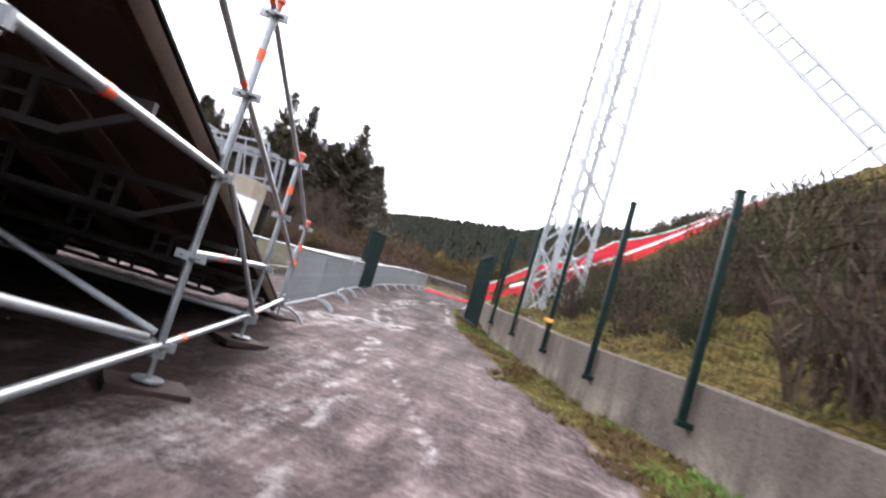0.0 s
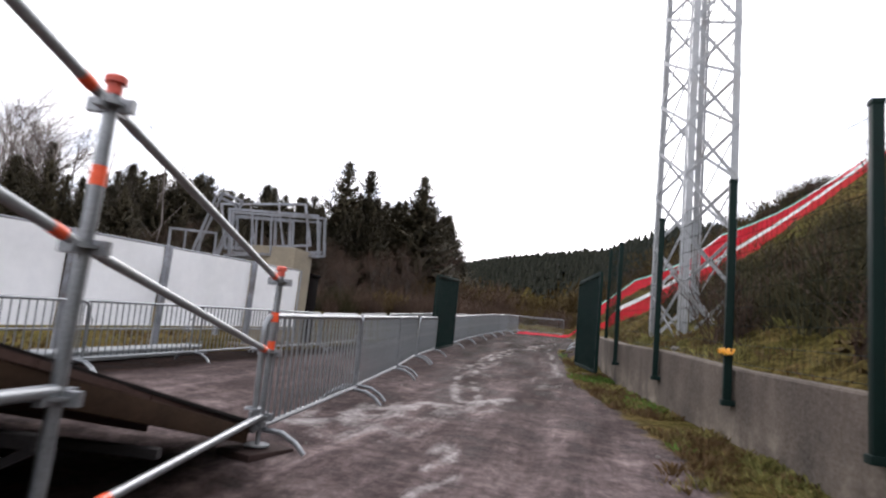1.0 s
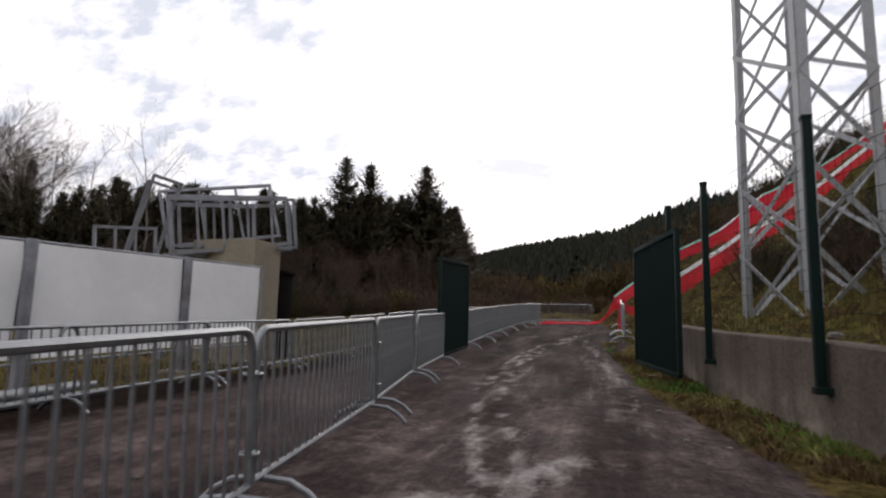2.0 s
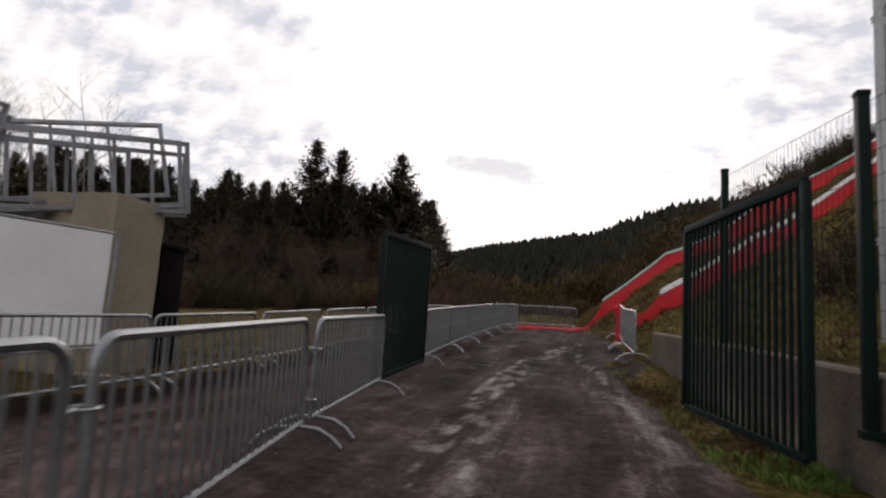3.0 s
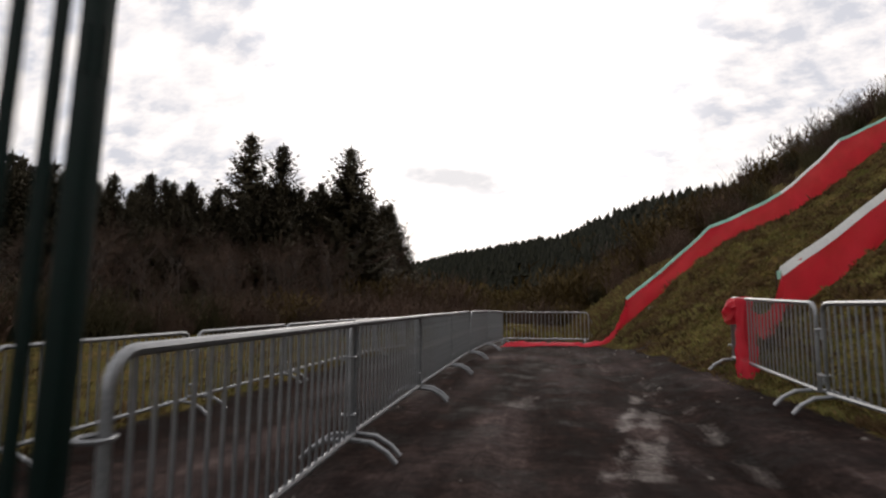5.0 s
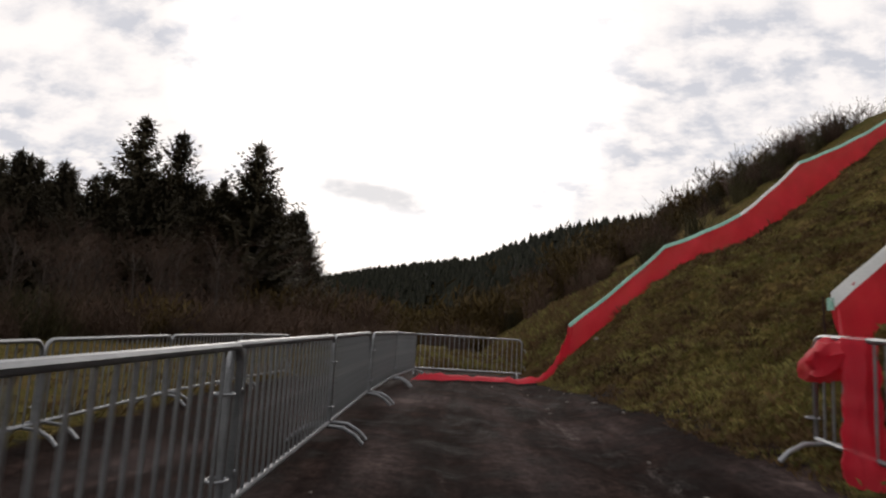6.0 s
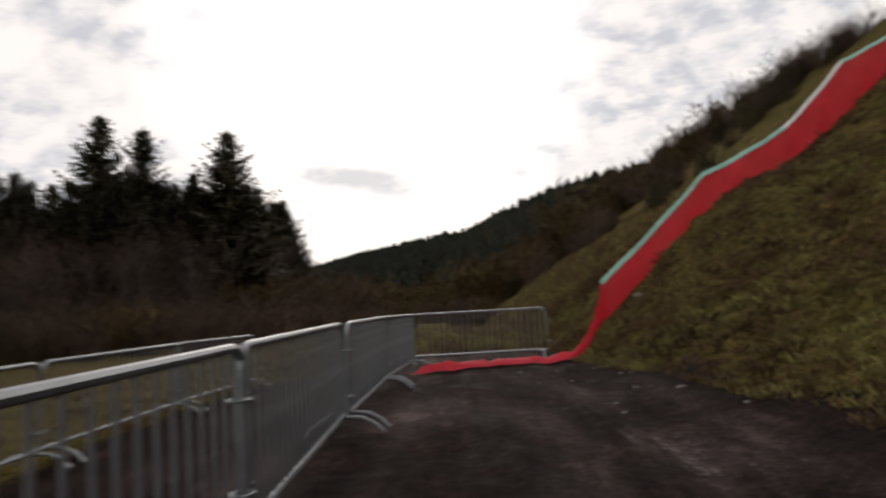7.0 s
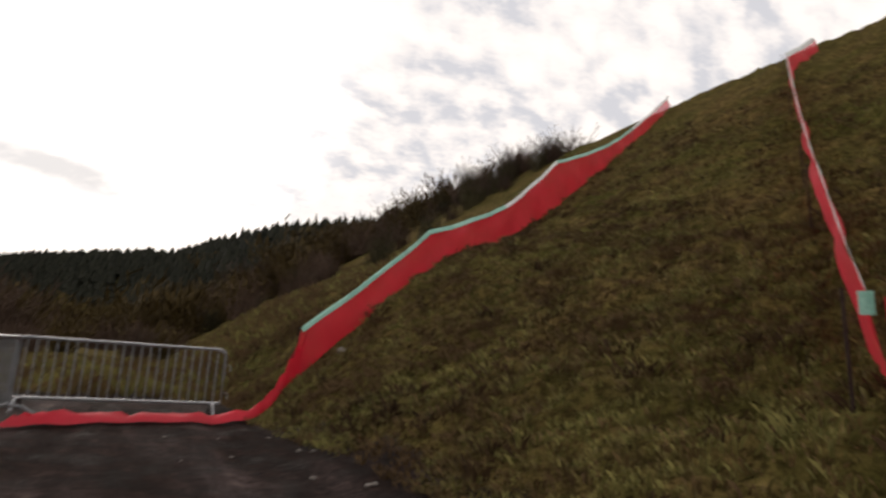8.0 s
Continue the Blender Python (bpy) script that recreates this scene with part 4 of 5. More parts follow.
# ---- red netting on the slope ----
def build_net_run(name, stakes, label, bands, band=0.05, sag=0.05):
    """A run of net on stakes; each stake is (x, y, height of its top)."""
    n = thing(name, label, "netting", "slope netting")
    rnd = random.Random(len(stakes) * 7)
    pts = []
    for x, y, top in stakes:
        pts.append(Vector((x, y, max(top, land_z(x, y) + 0.55))))
    rows_t = []
    seg = 8
    for i in range(len(pts) - 1):
        for k in range(seg):
            t = k / seg
            p = pts[i].lerp(pts[i + 1], t)
            low = land_z(p.x, p.y) + 0.03
            p.z -= sag * 4 * t * (1 - t)
            rows_t.append((p, low))
    rows_t.append((pts[-1], land_z(pts[-1].x, pts[-1].y) + 0.03))
    s = Shape()
    rows = []
    for j, (p, low) in enumerate(rows_t):
        w = 0.06 * math.sin(j * 1.3) + rnd.uniform(-0.03, 0.03)
        row = []
        for q in range(7):
            h = q / 6
            bulge = w * math.sin(math.pi * h) + 0.02 * math.sin(j * 2.1 + q)
            row.append((p.x + bulge, p.y - bulge * 0.6 - (1 - h) * 0.1, low + (p.z - low) * h))
        rows.append(row)
    s.sheet(rows)
    part("net", s, M_NET, n, "red woven plastic net")
    for i in range(len(pts) - 1):
        b = Shape()
        mat = bands[i % len(bands)]
        br = []
        for k in range(seg + 1):
            t = k / seg
            p = pts[i].lerp(pts[i + 1], t)
            p.z -= sag * 4 * t * (1 - t)
            wob = 0.012 * math.sin(k * 1.7 + i)
            br.append([(p.x + 0.015, p.y + 0.02, p.z + band + wob), (p.x - 0.02, p.y - 0.025, p.z + 0.005), (p.x + 0.02, p.y - 0.03, p.z - band + wob)])
        part("top_band", Shape().sheet(br), mat, n, "pale band tied along the top edge")
    for p in pts:
        g = land_z(p.x, p.y)
        if p.z - g > 0.4:
            part("stake", Shape().tube((p.x - 0.02, p.y + 0.11, g - 0.2), (p.x - 0.02, p.y + 0.11, p.z + 0.05), 0.011, 8), M_WOOD, n, "thin wooden stake")
    return n


build_net_run("slope_net", [(1.23, 40.0, 3.72), (3.9, 41.16, 5.98), (6.45, 42.27, 7.28), (8.75, 43.25, 9.28), (11.8, 44.6, 10.95), (14.0, 45.57, 12.36), (17.8, 47.2, 15.3)],
              "red safety netting with a pale green and white top edge", [M_TEAL, M_TEAL, M_WHITE])
lower_net = build_net_run("slope_net", [(2.63, 32.5, 3.62), (5.79, 34.49, 5.74), (7.3, 35.43, 6.68), (11.3, 37.95, 9.75), (15.67, 40.71, 13.59), (17.2, 40.7, 14.3)],
              "red safety netting with a white top edge running up the slope", [M_WHITE], 0.085)


tie = Shape().sheet([[(2.61 + 0.03 * math.sin(q * 1.3), 32.44 + 0.025 * q, 3.64 - 0.035 * r) for r in range(5)] for q in range(4)])
part("end_tie", tie, M_TEAL, lower_net, "pale green tape tied round the end")


def build_net_tail():
    """The net's loose end, trailing down the bank and across the track."""
    s = Shape()
    pts = [(1.23, 40.0, 0.95), (0.85, 39.75, 0.45), (0.35, 39.4, 0.20), (-0.4, 39.2, 0.15), (-1.1, 39.1, 0.14), (-1.8, 39.0, 0.22), (-2.2, 38.7, 0.18), (-2.35, 38.6, 0.03)]
    rows, rnd = [], random.Random(3)
    fine = []
    for i in range(len(pts) - 1):
        for k in range(6):
            fine.append(Vector(pts[i]).lerp(Vector(pts[i + 1]), k / 6))
    for j, p in enumerate(fine):
        g = land_z(p.x, p.y)
        h = p.z * (0.9 + 0.35 * noise.noise((j * 0.9, 0, 1))) if j > 10 else p.z
        w = 0.10 + 0.10 * smooth01(j / 14) + 0.05 * noise.noise((j * 0.7, 3, 0))
        rows.append([(p.x + 0.02 * q, p.y + (q / 8 - 0.5) * 2 * w, g + 0.015 + h * math.sin(math.pi * (q + 0.35) / 8.7) * (0.75 + 0.35 * noise.noise((j * 1.3, q * 1.1, 5)))) for q in range(9)])
    s.sheet(rows)
    ob = part("fallen_net", s, M_NET)
    tagged(ob, "crumpled red netting lying across the muddy track", "netting")


def build_net_bundle():
    """Netting knotted over the end of a barrier."""
    top = land_z(1.33, 29.8, False) + BAR_H
    b = thing("net_bundle", "bunched red netting knotted over a barrier's top rail", "netting")
    s, rows = Shape(), []
    for j in range(15):
        t = j / 14
        z = land_z(1.33, 29.8, False) + 0.02 + (top + 0.05 - land_z(1.33, 29.8, False)) * (1 - t)
        rad = 0.11 + 0.04 * t + 0.012 * math.sin(j * 2.2)
        rows.append([(1.33 + rad * 0.75 * math.cos(a) * (1 + 0.45 * noise.noise((math.cos(a) * 2.5, math.sin(a) * 2.5, t * 2))), 30.2 + rad * 1.1 * math.sin(a) * (1 + 0.4 * noise.noise((math.sin(a) * 3.5, t * 2.5, 9))), z) for a in [k * 2 * math.pi / 18 for k in range(19)]])
    s.sheet(rows)
    part("hanging_end", s, M_NET, b)
    k = Shape()
    ring = []
    for j in range(13):
        t = j / 12
        y = 30.22 + 0.62 * t
        rad = 0.10 * math.sin(math.pi * (0.12 + 0.8 * t)) + 0.03
        ring.append([(1.32 + rad * math.cos(a) * (1 + 0.55 * noise.noise((math.cos(a) * 2, math.sin(a) * 2, t * 5))), y, top - 0.04 - 0.13 * t + rad * 1.15 * math.sin(a) * (1 + 0.5 * noise.noise((math.sin(a) * 2, t * 6, 7)))) for a in [q * 2 * math.pi / 16 for q in range(17)]])
    k.sheet(ring)
    part("knot", k, M_NET, b)
    tail = Shape()
    rows = []
    for j in range(9):
        t = j / 8
        p = Vector((1.36, 30.2, top)).lerp(Vector((2.63, 32.4, land_z(2.63, 32.5) + 0.75)), t)
        p.z -= 0.35 * math.sin(math.pi * t)
        rows.append([(p.x, p.y, p.z - 0.03 - q * (0.05 + 0.1 * t)) for q in range(5)])
    tail.sheet(rows)
    part("tie_end", tail, M_NET, b)


build_net_tail()
build_net_bundle()


# ---- lattice mast ----
def build_mast():
    m = thing("lattice_mast", "tall pale grey steel lattice mast behind the fence", "mast")
    legs = [Vector((3.22, 17.93, 0)), Vector((4.12, 18.07, 0)), Vector((3.78, 19.85, 0)), Vector((2.88, 19.71, 0))]
    mid = sum(legs, Vector()) / 4
    H = 17.0

    def leg(i, z):
        p = legs[i % 4]
        k = 1.06 - 0.006 * (z - 2)
        q = mid + (p - mid) * k
        return Vector((q.x, q.y, z))
    for i in range(4):
        z0 = land_z(legs[i].x, legs[i].y, False) - 0.15
        s = Shape()
        a, b = leg(i, z0), leg(i, H)
        d1, d2 = (legs[(i + 1) % 4] - legs[i]).normalized(), (legs[(i - 1) % 4] - legs[i]).normalized()
        s.beam(a + d1 * 0.075, b + d1 * 0.075, 0.13, 0.014, up=d1.cross(Vector((0, 0, 1))))
        s.beam(a + d2 * 0.075, b + d2 * 0.075, 0.13, 0.014, up=d2.cross(Vector((0, 0, 1))))
        part("leg", s, M_MAST, m)
        n = 14
        for k in range(n):
            za, zb = 2.1 + (H - 2.1) * k / n, 2.1 + (H - 2.1) * (k + 1) / n
            for p, q in ((leg(i, za), leg(i + 1, zb)), (leg(i + 1, za), leg(i, zb))):
                part("brace", Shape().beam(p, q, 0.065, 0.012, up=(p - mid).cross(q - p)), M_MAST, m)


def build_boom():
    """A second, sloping lattice boom far up behind the bank."""
    m = thing("lattice_boom", "sloping grey steel lattice boom rising from behind the bank", "boom")
    a, b = Vector((8.5, 45.9, 33.8)), Vector((30.7, 36.7, 10.5))
    d = (b - a).normalized()
    side = d.cross(Vector((0.35, 0.9, 0.2))).normalized()
    for e in (-0.62, 0.62):
        part("chord", Shape().beam(a + side * e, b + side * e, 0.26, 0.26), M_MAST, m)
    for k in range(int((b - a).length / 1.35)):
        p = a + d * (0.7 + k * 1.35)
        part("rung", Shape().beam(p - side * 0.62, p + side * 0.62, 0.2, 0.2), M_MAST, m)
        for e in (-1, 1):
            if (k + e) % 3 == 0:
                pin = p + side * 0.62 * e
                part("pin", Shape().tube(pin, pin + side * 0.7 * e, 0.05, 5), M_MAST, m)


build_mast()
build_boom()


# ---- white panel fence ----
def build_panels():
    ys = [6.2, 9.0, 11.6, 13.6, 15.6, 18.34, 20.49]
    f = thing("panel_fence", "temporary fence of white tarpaulin panels on grey posts", "fence")

    def px(y):
        return lerp_table([(6, -6.35), (15, -6.15), (20.5, -5.93)], y)
    for y in ys:
        x, g = px(y), land_z(px(y), y, False)
        if y < 20:
            part("post", Shape().box((x + 0.02, y - 0.06, g - 0.05), (x + 0.10, y + 0.06, base_z(y) + 1.86)), M_FRAME, f, bevel=0.008)
        else:
            part("post", Shape().tube((x + 0.03, y, g - 0.05), (x + 0.03, y, base_z(y) + 1.84), 0.022, 8), M_FRAME, f)
        part("block", Shape().box((x - 0.3, y - 0.12, g - 0.02), (x + 0.34, y + 0.12, g + 0.13)), M_CONC, f, "concrete fence foot", bevel=0.02)
    for a, b in zip(ys, ys[1:]):
        rows = []
        for k in range(13):
            t = k / 12
            y = a + 0.06 + (b - a - 0.12) * t
            row = []
            for q in range(9):
                h = q / 8
                dip = 0.035 * noise.noise((y * 0.9, h * 2.0, 4)) + 0.012 * noise.noise((y * 5, h * 5, 9))
                row.append((px(y) + dip, y, base_z(y) + 0.36 + 1.46 * h))
            rows.append(row)
        sh = Shape().sheet(rows)
        rows2 = [[(p[0] - 0.004, p[1], p[2]) for p in r] for r in rows]
        sh.sheet([list(reversed(r)) for r in rows2])
        part("tarpaulin", sh, M_TARP, f, "white tarpaulin sheet")
        za, zb = base_z(a), base_z(b)
        for h in (0.3, 1.84):
            part("rail", Shape().tube((px(a) - 0.02, a, za + h), (px(b) - 0.02, b, zb + h), 0.019, 8), M_FRAME, f)


build_panels()


# ---- concrete pier with the stacked frames ----
def build_pier():
    g = base_z(22)
    s = Shape().box((-8.0, 20.95, g - 0.5), (-6.42, 22.0, 3.80))
    ob = part("concrete_pier", s, M_CONC_Y, bevel=0.025)
    tagged(ob, "squat yellowish concrete pier beside the white panels", "pier")


def railing_panel(m, w, h, bars, label, d=0.05):
    r = thing("railing_panel", label, "railing", "stacked railings")
    up = m.to_3x3() @ Vector((0, 1, 0))
    s = Shape()
    for a, b in (((-d * 0.65, 0, 0), (w + d * 0.65, 0, 0)), ((-d * 0.65, 0, h), (w + d * 0.65, 0, h)), ((0, 0, 0), (0, 0, h)), ((w, 0, 0), (w, 0, h))):
        s.beam(m @ Vector(a), m @ Vector(b), d * 1.3, d * 1.3, up=up)
    part("frame", s, M_FRAME, r)
    for k in range(bars):
        x = w * (k + 1) / (bars + 1)
        part("bar", Shape().beam(m @ Vector((x, 0, 0)), m @ Vector((x, 0, h)), d, d, up=up), M_FRAME, r)


def build_frames():
    stacked, leaning = "grey steel railing panel stacked on the concrete pier", "grey steel railing panel leaning against the stack"
    for x, y, z, yaw, lean, tilt, w, h, bars, lab in (
            (-7.9, 20.2, 3.42, 47, 2, 7.3, 2.65, 1.12, 4, stacked), (-8.15, 20.45, 3.47, 48, -3, 7, 2.6, 1.22, 1, stacked),
            (-8.3, 20.7, 3.5, 46, 4, 6, 2.6, 1.05, 2, stacked), (-8.5, 20.75, 3.62, 43, -12, 11, 2.45, 1.32, 2, stacked),
            (-8.05, 20.6, 3.6, 47, 0, 6, 1.6, 0.9, 2, stacked),
            (-9.0, 20.0, 2.95, 40, 16, -14, 0.55, 2.2, 0, leaning), (-9.35, 20.3, 2.95, 44, 14, -12, 0.6, 2.15, 0, leaning), (-9.9, 20.2, 3.05, 35, 8, 2, 1.2, 0.95, 2, leaning)):
        railing_panel(pose(x, y, z, lean, -tilt, yaw), w, h, bars, lab)
    part_s = Shape()
    part_s.beam((-9.8, 20.0, 3.05), (-7.6, 20.9, 3.45), 0.12, 0.1)
    part_s.beam((-8.2, 20.3, 3.36), (-6.2, 22.1, 3.86), 0.14, 0.08)
    ob = part("support_beam", part_s, M_FRAME)
    tagged(ob, "grey steel beams under the stacked railings", "beam")
    t = thing("steel_trestle", "grey steel trestle carrying the stacked railings", "trestle")
    for x, y, z in ((-9.7, 20.05, 3.04), (-9.0, 20.35, 3.2), (-8.15, 20.4, 3.33)):
        part("leg", Shape().beam((x, y, base_z(21) - 0.1), (x, y, z), 0.1, 0.1, up=(0, 1, 0)), M_FRAME, t)


build_pier()
build_frames()


# ---- odds and ends beside the track ----
def build_odds():
    # Plain dark box in place of an unidentified dark shape by the pier.
    c = thing("metal_cabinet", "plain dark box for an unidentified dark shape behind the concrete pier", "cabinet")
    z = land_z(-6.7, 23.2, False)
    part("body", Shape().box((-7.0, 22.06, z - 0.05), (-6.42, 22.62, z + 1.9)), M_BLACK, c, bevel=0.02)
    part("lid", Shape().box((-7.04, 22.03, z + 1.9), (-6.38, 22.66, z + 1.98)), M_BLACK, c, bevel=0.015)
    # a bundle of spare steel tubes lying along the panels
    rnd = random.Random(9)
    for k in range(7):
        y0, x = 10.2 + rnd.uniform(-0.4, 0.4), -5.85 + 0.11 * (k % 4)
        z0 = land_z(x, y0, False) + 0.06 + 0.1 * (k // 4)
        ob = part("steel_tube", Shape().tube((x, y0, z0), (x + rnd.uniform(-0.1, 0.1), y0 + 6.0, land_z(x, y0 + 6, False) + 0.06 + 0.1 * (k // 4)), 0.045, 10), M_GALV_OLD)
        tagged(ob, "spare galvanised tube lying beside the white panels", "tube", "spare tubes")
    # bright tape knotted to a fence post
    t = thing("marker_tape", "knotted orange yellow tape on a green fence post", "tape")
    p = Vector((3.06, 13.24, 1.97))
    for k in range(3):
        pts = [p + Vector((0.03 * math.cos(a) + 0.045 * k - 0.06, 0.03 * math.sin(a) - 0.045, 0.03 * math.sin(2 * a + k))) for a in [q * 0.7 for q in range(10)]]
        part("loop", Shape().ring_tube(pts, [0.012 + 0.004 * math.sin(q + k) for q in range(10)], 6), M_YELLOW, t)
    # leaves of tape on the bank
    for k in range(5):
        x, y = 3.9 + rnd.uniform(-0.4, 0.7), 12.4 + rnd.uniform(-0.8, 0.8)
        s = Shape().sheet([[(x + i * 0.05, y + j * 0.04, land_z(x, y) + 0.16 + 0.03 * math.sin(i * 2 + j * 3 + k)) for j in range(4)] for i in range(4)])
        ob = part("dry_fern", s, M_AUTUMN)
        tagged(ob, "withered ochre fern on the bank", "fern", "ferns")


build_odds()


# ---- trees ----
def conifer_mesh(seed, height, spread, bare=0.12):
    """A spruce: tapered trunk, whorls of drooping limbs, each hung with ragged needle sprays."""
    rnd = random.Random(seed)
    trunk = Shape().ring_tube([(0, 0, -0.4), (0.02, 0, height * 0.5), (0, 0, height)], [height * 0.014, height * 0.008, 0.02], 7)
    crown = Shape()

    def blade(p, d, L, w, drop):
        """A flat drooping spray of needles from p along d."""
        side = Vector((-d.y, d.x, 0))
        if side.length < 1e-3:
            side = Vector((1, 0, 0))
        side = side.normalized() * w
        base = len(crown.v)
        crown.v += [p - d * L * 0.1, p + d * L * 0.45 + side - Vector((0, 0, drop * 0.7)), p + d * L - Vector((0, 0, drop)), p + d * L * 0.4 - side - Vector((0, 0, drop * 0.8))]
        crown.f += [(base, base + 1, base + 2), (base, base + 2, base + 3)]
    z = height * bare
    while z < height * 0.985:
        f = (z - height * bare) / (height * (1 - bare))
        reach = spread * 1.62 * (1 - f) ** 0.80 * rnd.uniform(0.80, 1.1) + 0.18
        if f < 0.15:
            reach *= 0.75 + f * 1.6
        n = rnd.randint(6, 8)
        turn = rnd.uniform(0, 6.28)
        for k in range(n):
            a = turn + k * 6.28 / n + rnd.uniform(-0.35, 0.35)
            L = reach * (rnd.uniform(0.55, 1.0) if rnd.random() < 0.8 else rnd.uniform(1.0, 1.25))
            d = Vector((math.cos(a), math.sin(a), 0))
            lift = 0.30 - 0.62 * (1 - f) + rnd.uniform(-0.1, 0.1)
            steps = max(3, int(L / 0.33))
            for q in range(steps):
                t = (q + 0.5) / steps
                p = Vector((0, 0, z)) + d * L * t + Vector((0, 0, L * (lift * t + 0.30 * t * t * t)))
                ln = (0.30 * L * (1 - t * 0.75) + 0.24) * rnd.uniform(0.7, 1.25)
                for sgn in (-1, 1):
                    b = a + sgn * rnd.uniform(0.6, 1.15)
                    blade(p, Vector((math.cos(b), math.sin(b), rnd.uniform(-0.1, 0.15))), ln, 0.07 + 0.17 * ln, rnd.uniform(0.1, 0.35) * ln)
                if rnd.random() < 0.7:
                    blade(p, Vector((d.x * 0.25, d.y * 0.25, -1)), 0.25 + 0.35 * ln, 0.10 + 0.1 * ln, 0.0)
            tip = Vector((0, 0, z)) + d * L * 0.92 + Vector((0, 0, L * (lift * 0.92 + 0.22)))
            blade(tip, (d + Vector((0, 0, 0.25))).normalized(), 0.22 + 0.16 * L, 0.09, 0.02)
        z += (0.24 + 0.34 * (1 - f)) * rnd.uniform(0.75, 1.25) * height / 18
    for q in range(5):
        base = len(crown.v)
        a = q * 1.26
        crown.v += [Vector((0, 0, height * 1.01 + 0.25)), Vector((0.16 * math.cos(a), 0.16 * math.sin(a), height * 0.975)), Vector((0.16 * math.cos(a + 1.2), 0.16 * math.sin(a + 1.2), height * 0.975))]
        crown.f += [(base, base + 1, base + 2)]
    return trunk.mesh("spruce_trunk", M_BARK), crown.mesh("spruce_crown", M_SPRUCE, smooth=False)


def bare_tree_mesh(seed, height, mat, levels=4, droop=0.0, thick=0.012):
    """A leafless tree: trunk and forked limbs down to fine twigs."""
    rnd = random.Random(seed)
    trunk, twigs = Shape(), Shape()

    def grow(p, d, L, r, lev):
        q = p + d * L * 0.5 + Vector((rnd.uniform(-1, 1), rnd.uniform(-1, 1), 0)) * L * 0.05
        e = p + d * L
        (trunk if lev >= levels - 1 else twigs).ring_tube([p, q, e], [r, r * 0.8, r * 0.55], 5 if lev >= levels - 1 else 3, caps=False)
        if lev == 0:
            return
        n = rnd.randint(4, 6) if lev < levels else rnd.randint(9, 12)
        for k in range(n):
            t = rnd.uniform(0.3, 1.0)
            a = rnd.uniform(0, 6.28)
            o = d.orthogonal().normalized()
            o = Matrix.Rotation(a, 3, d) @ o
            nd = (d * rnd.uniform(0.5, 0.9) + o * rnd.uniform(0.45, 0.8) + Vector((0, 0, 0.15 - droop))).normalized()
            s = p + d * L * t
            grow(s, nd, L * rnd.uniform(0.35, 0.6) * (0.75 if lev == levels else 1.0), r * 0.42, lev - 1)
    grow(Vector((0, 0, -0.3)), Vector((rnd.uniform(-0.05, 0.05), rnd.uniform(-0.05, 0.05), 1)).normalized(), height * 0.85, height * thick, levels)
    return trunk.mesh("bare_trunk", M_BIRCH if mat is M_BIRCH else M_BARK), twigs.mesh("bare_twigs", mat, smooth=False)


def make_tree(name, label, trunk, crown, group):
    t = thing(name, label, "tree", group)
    part("trunk", trunk, None, t)
    part("crown", crown, None, t)
    return t


def plant(proto, used, x, y, s, yaw, lift=0.0):
    m = pose(x, y, land_z(x, y, False) - 0.1 + lift, 0, 0, yaw) @ Matrix.Scale(s, 4)
    if used:
        ob = copy_thing(proto, pose(0, 0, 0))
        ob.matrix_basis = m
    else:
        proto.matrix_basis = m
        ob = proto
    return ob


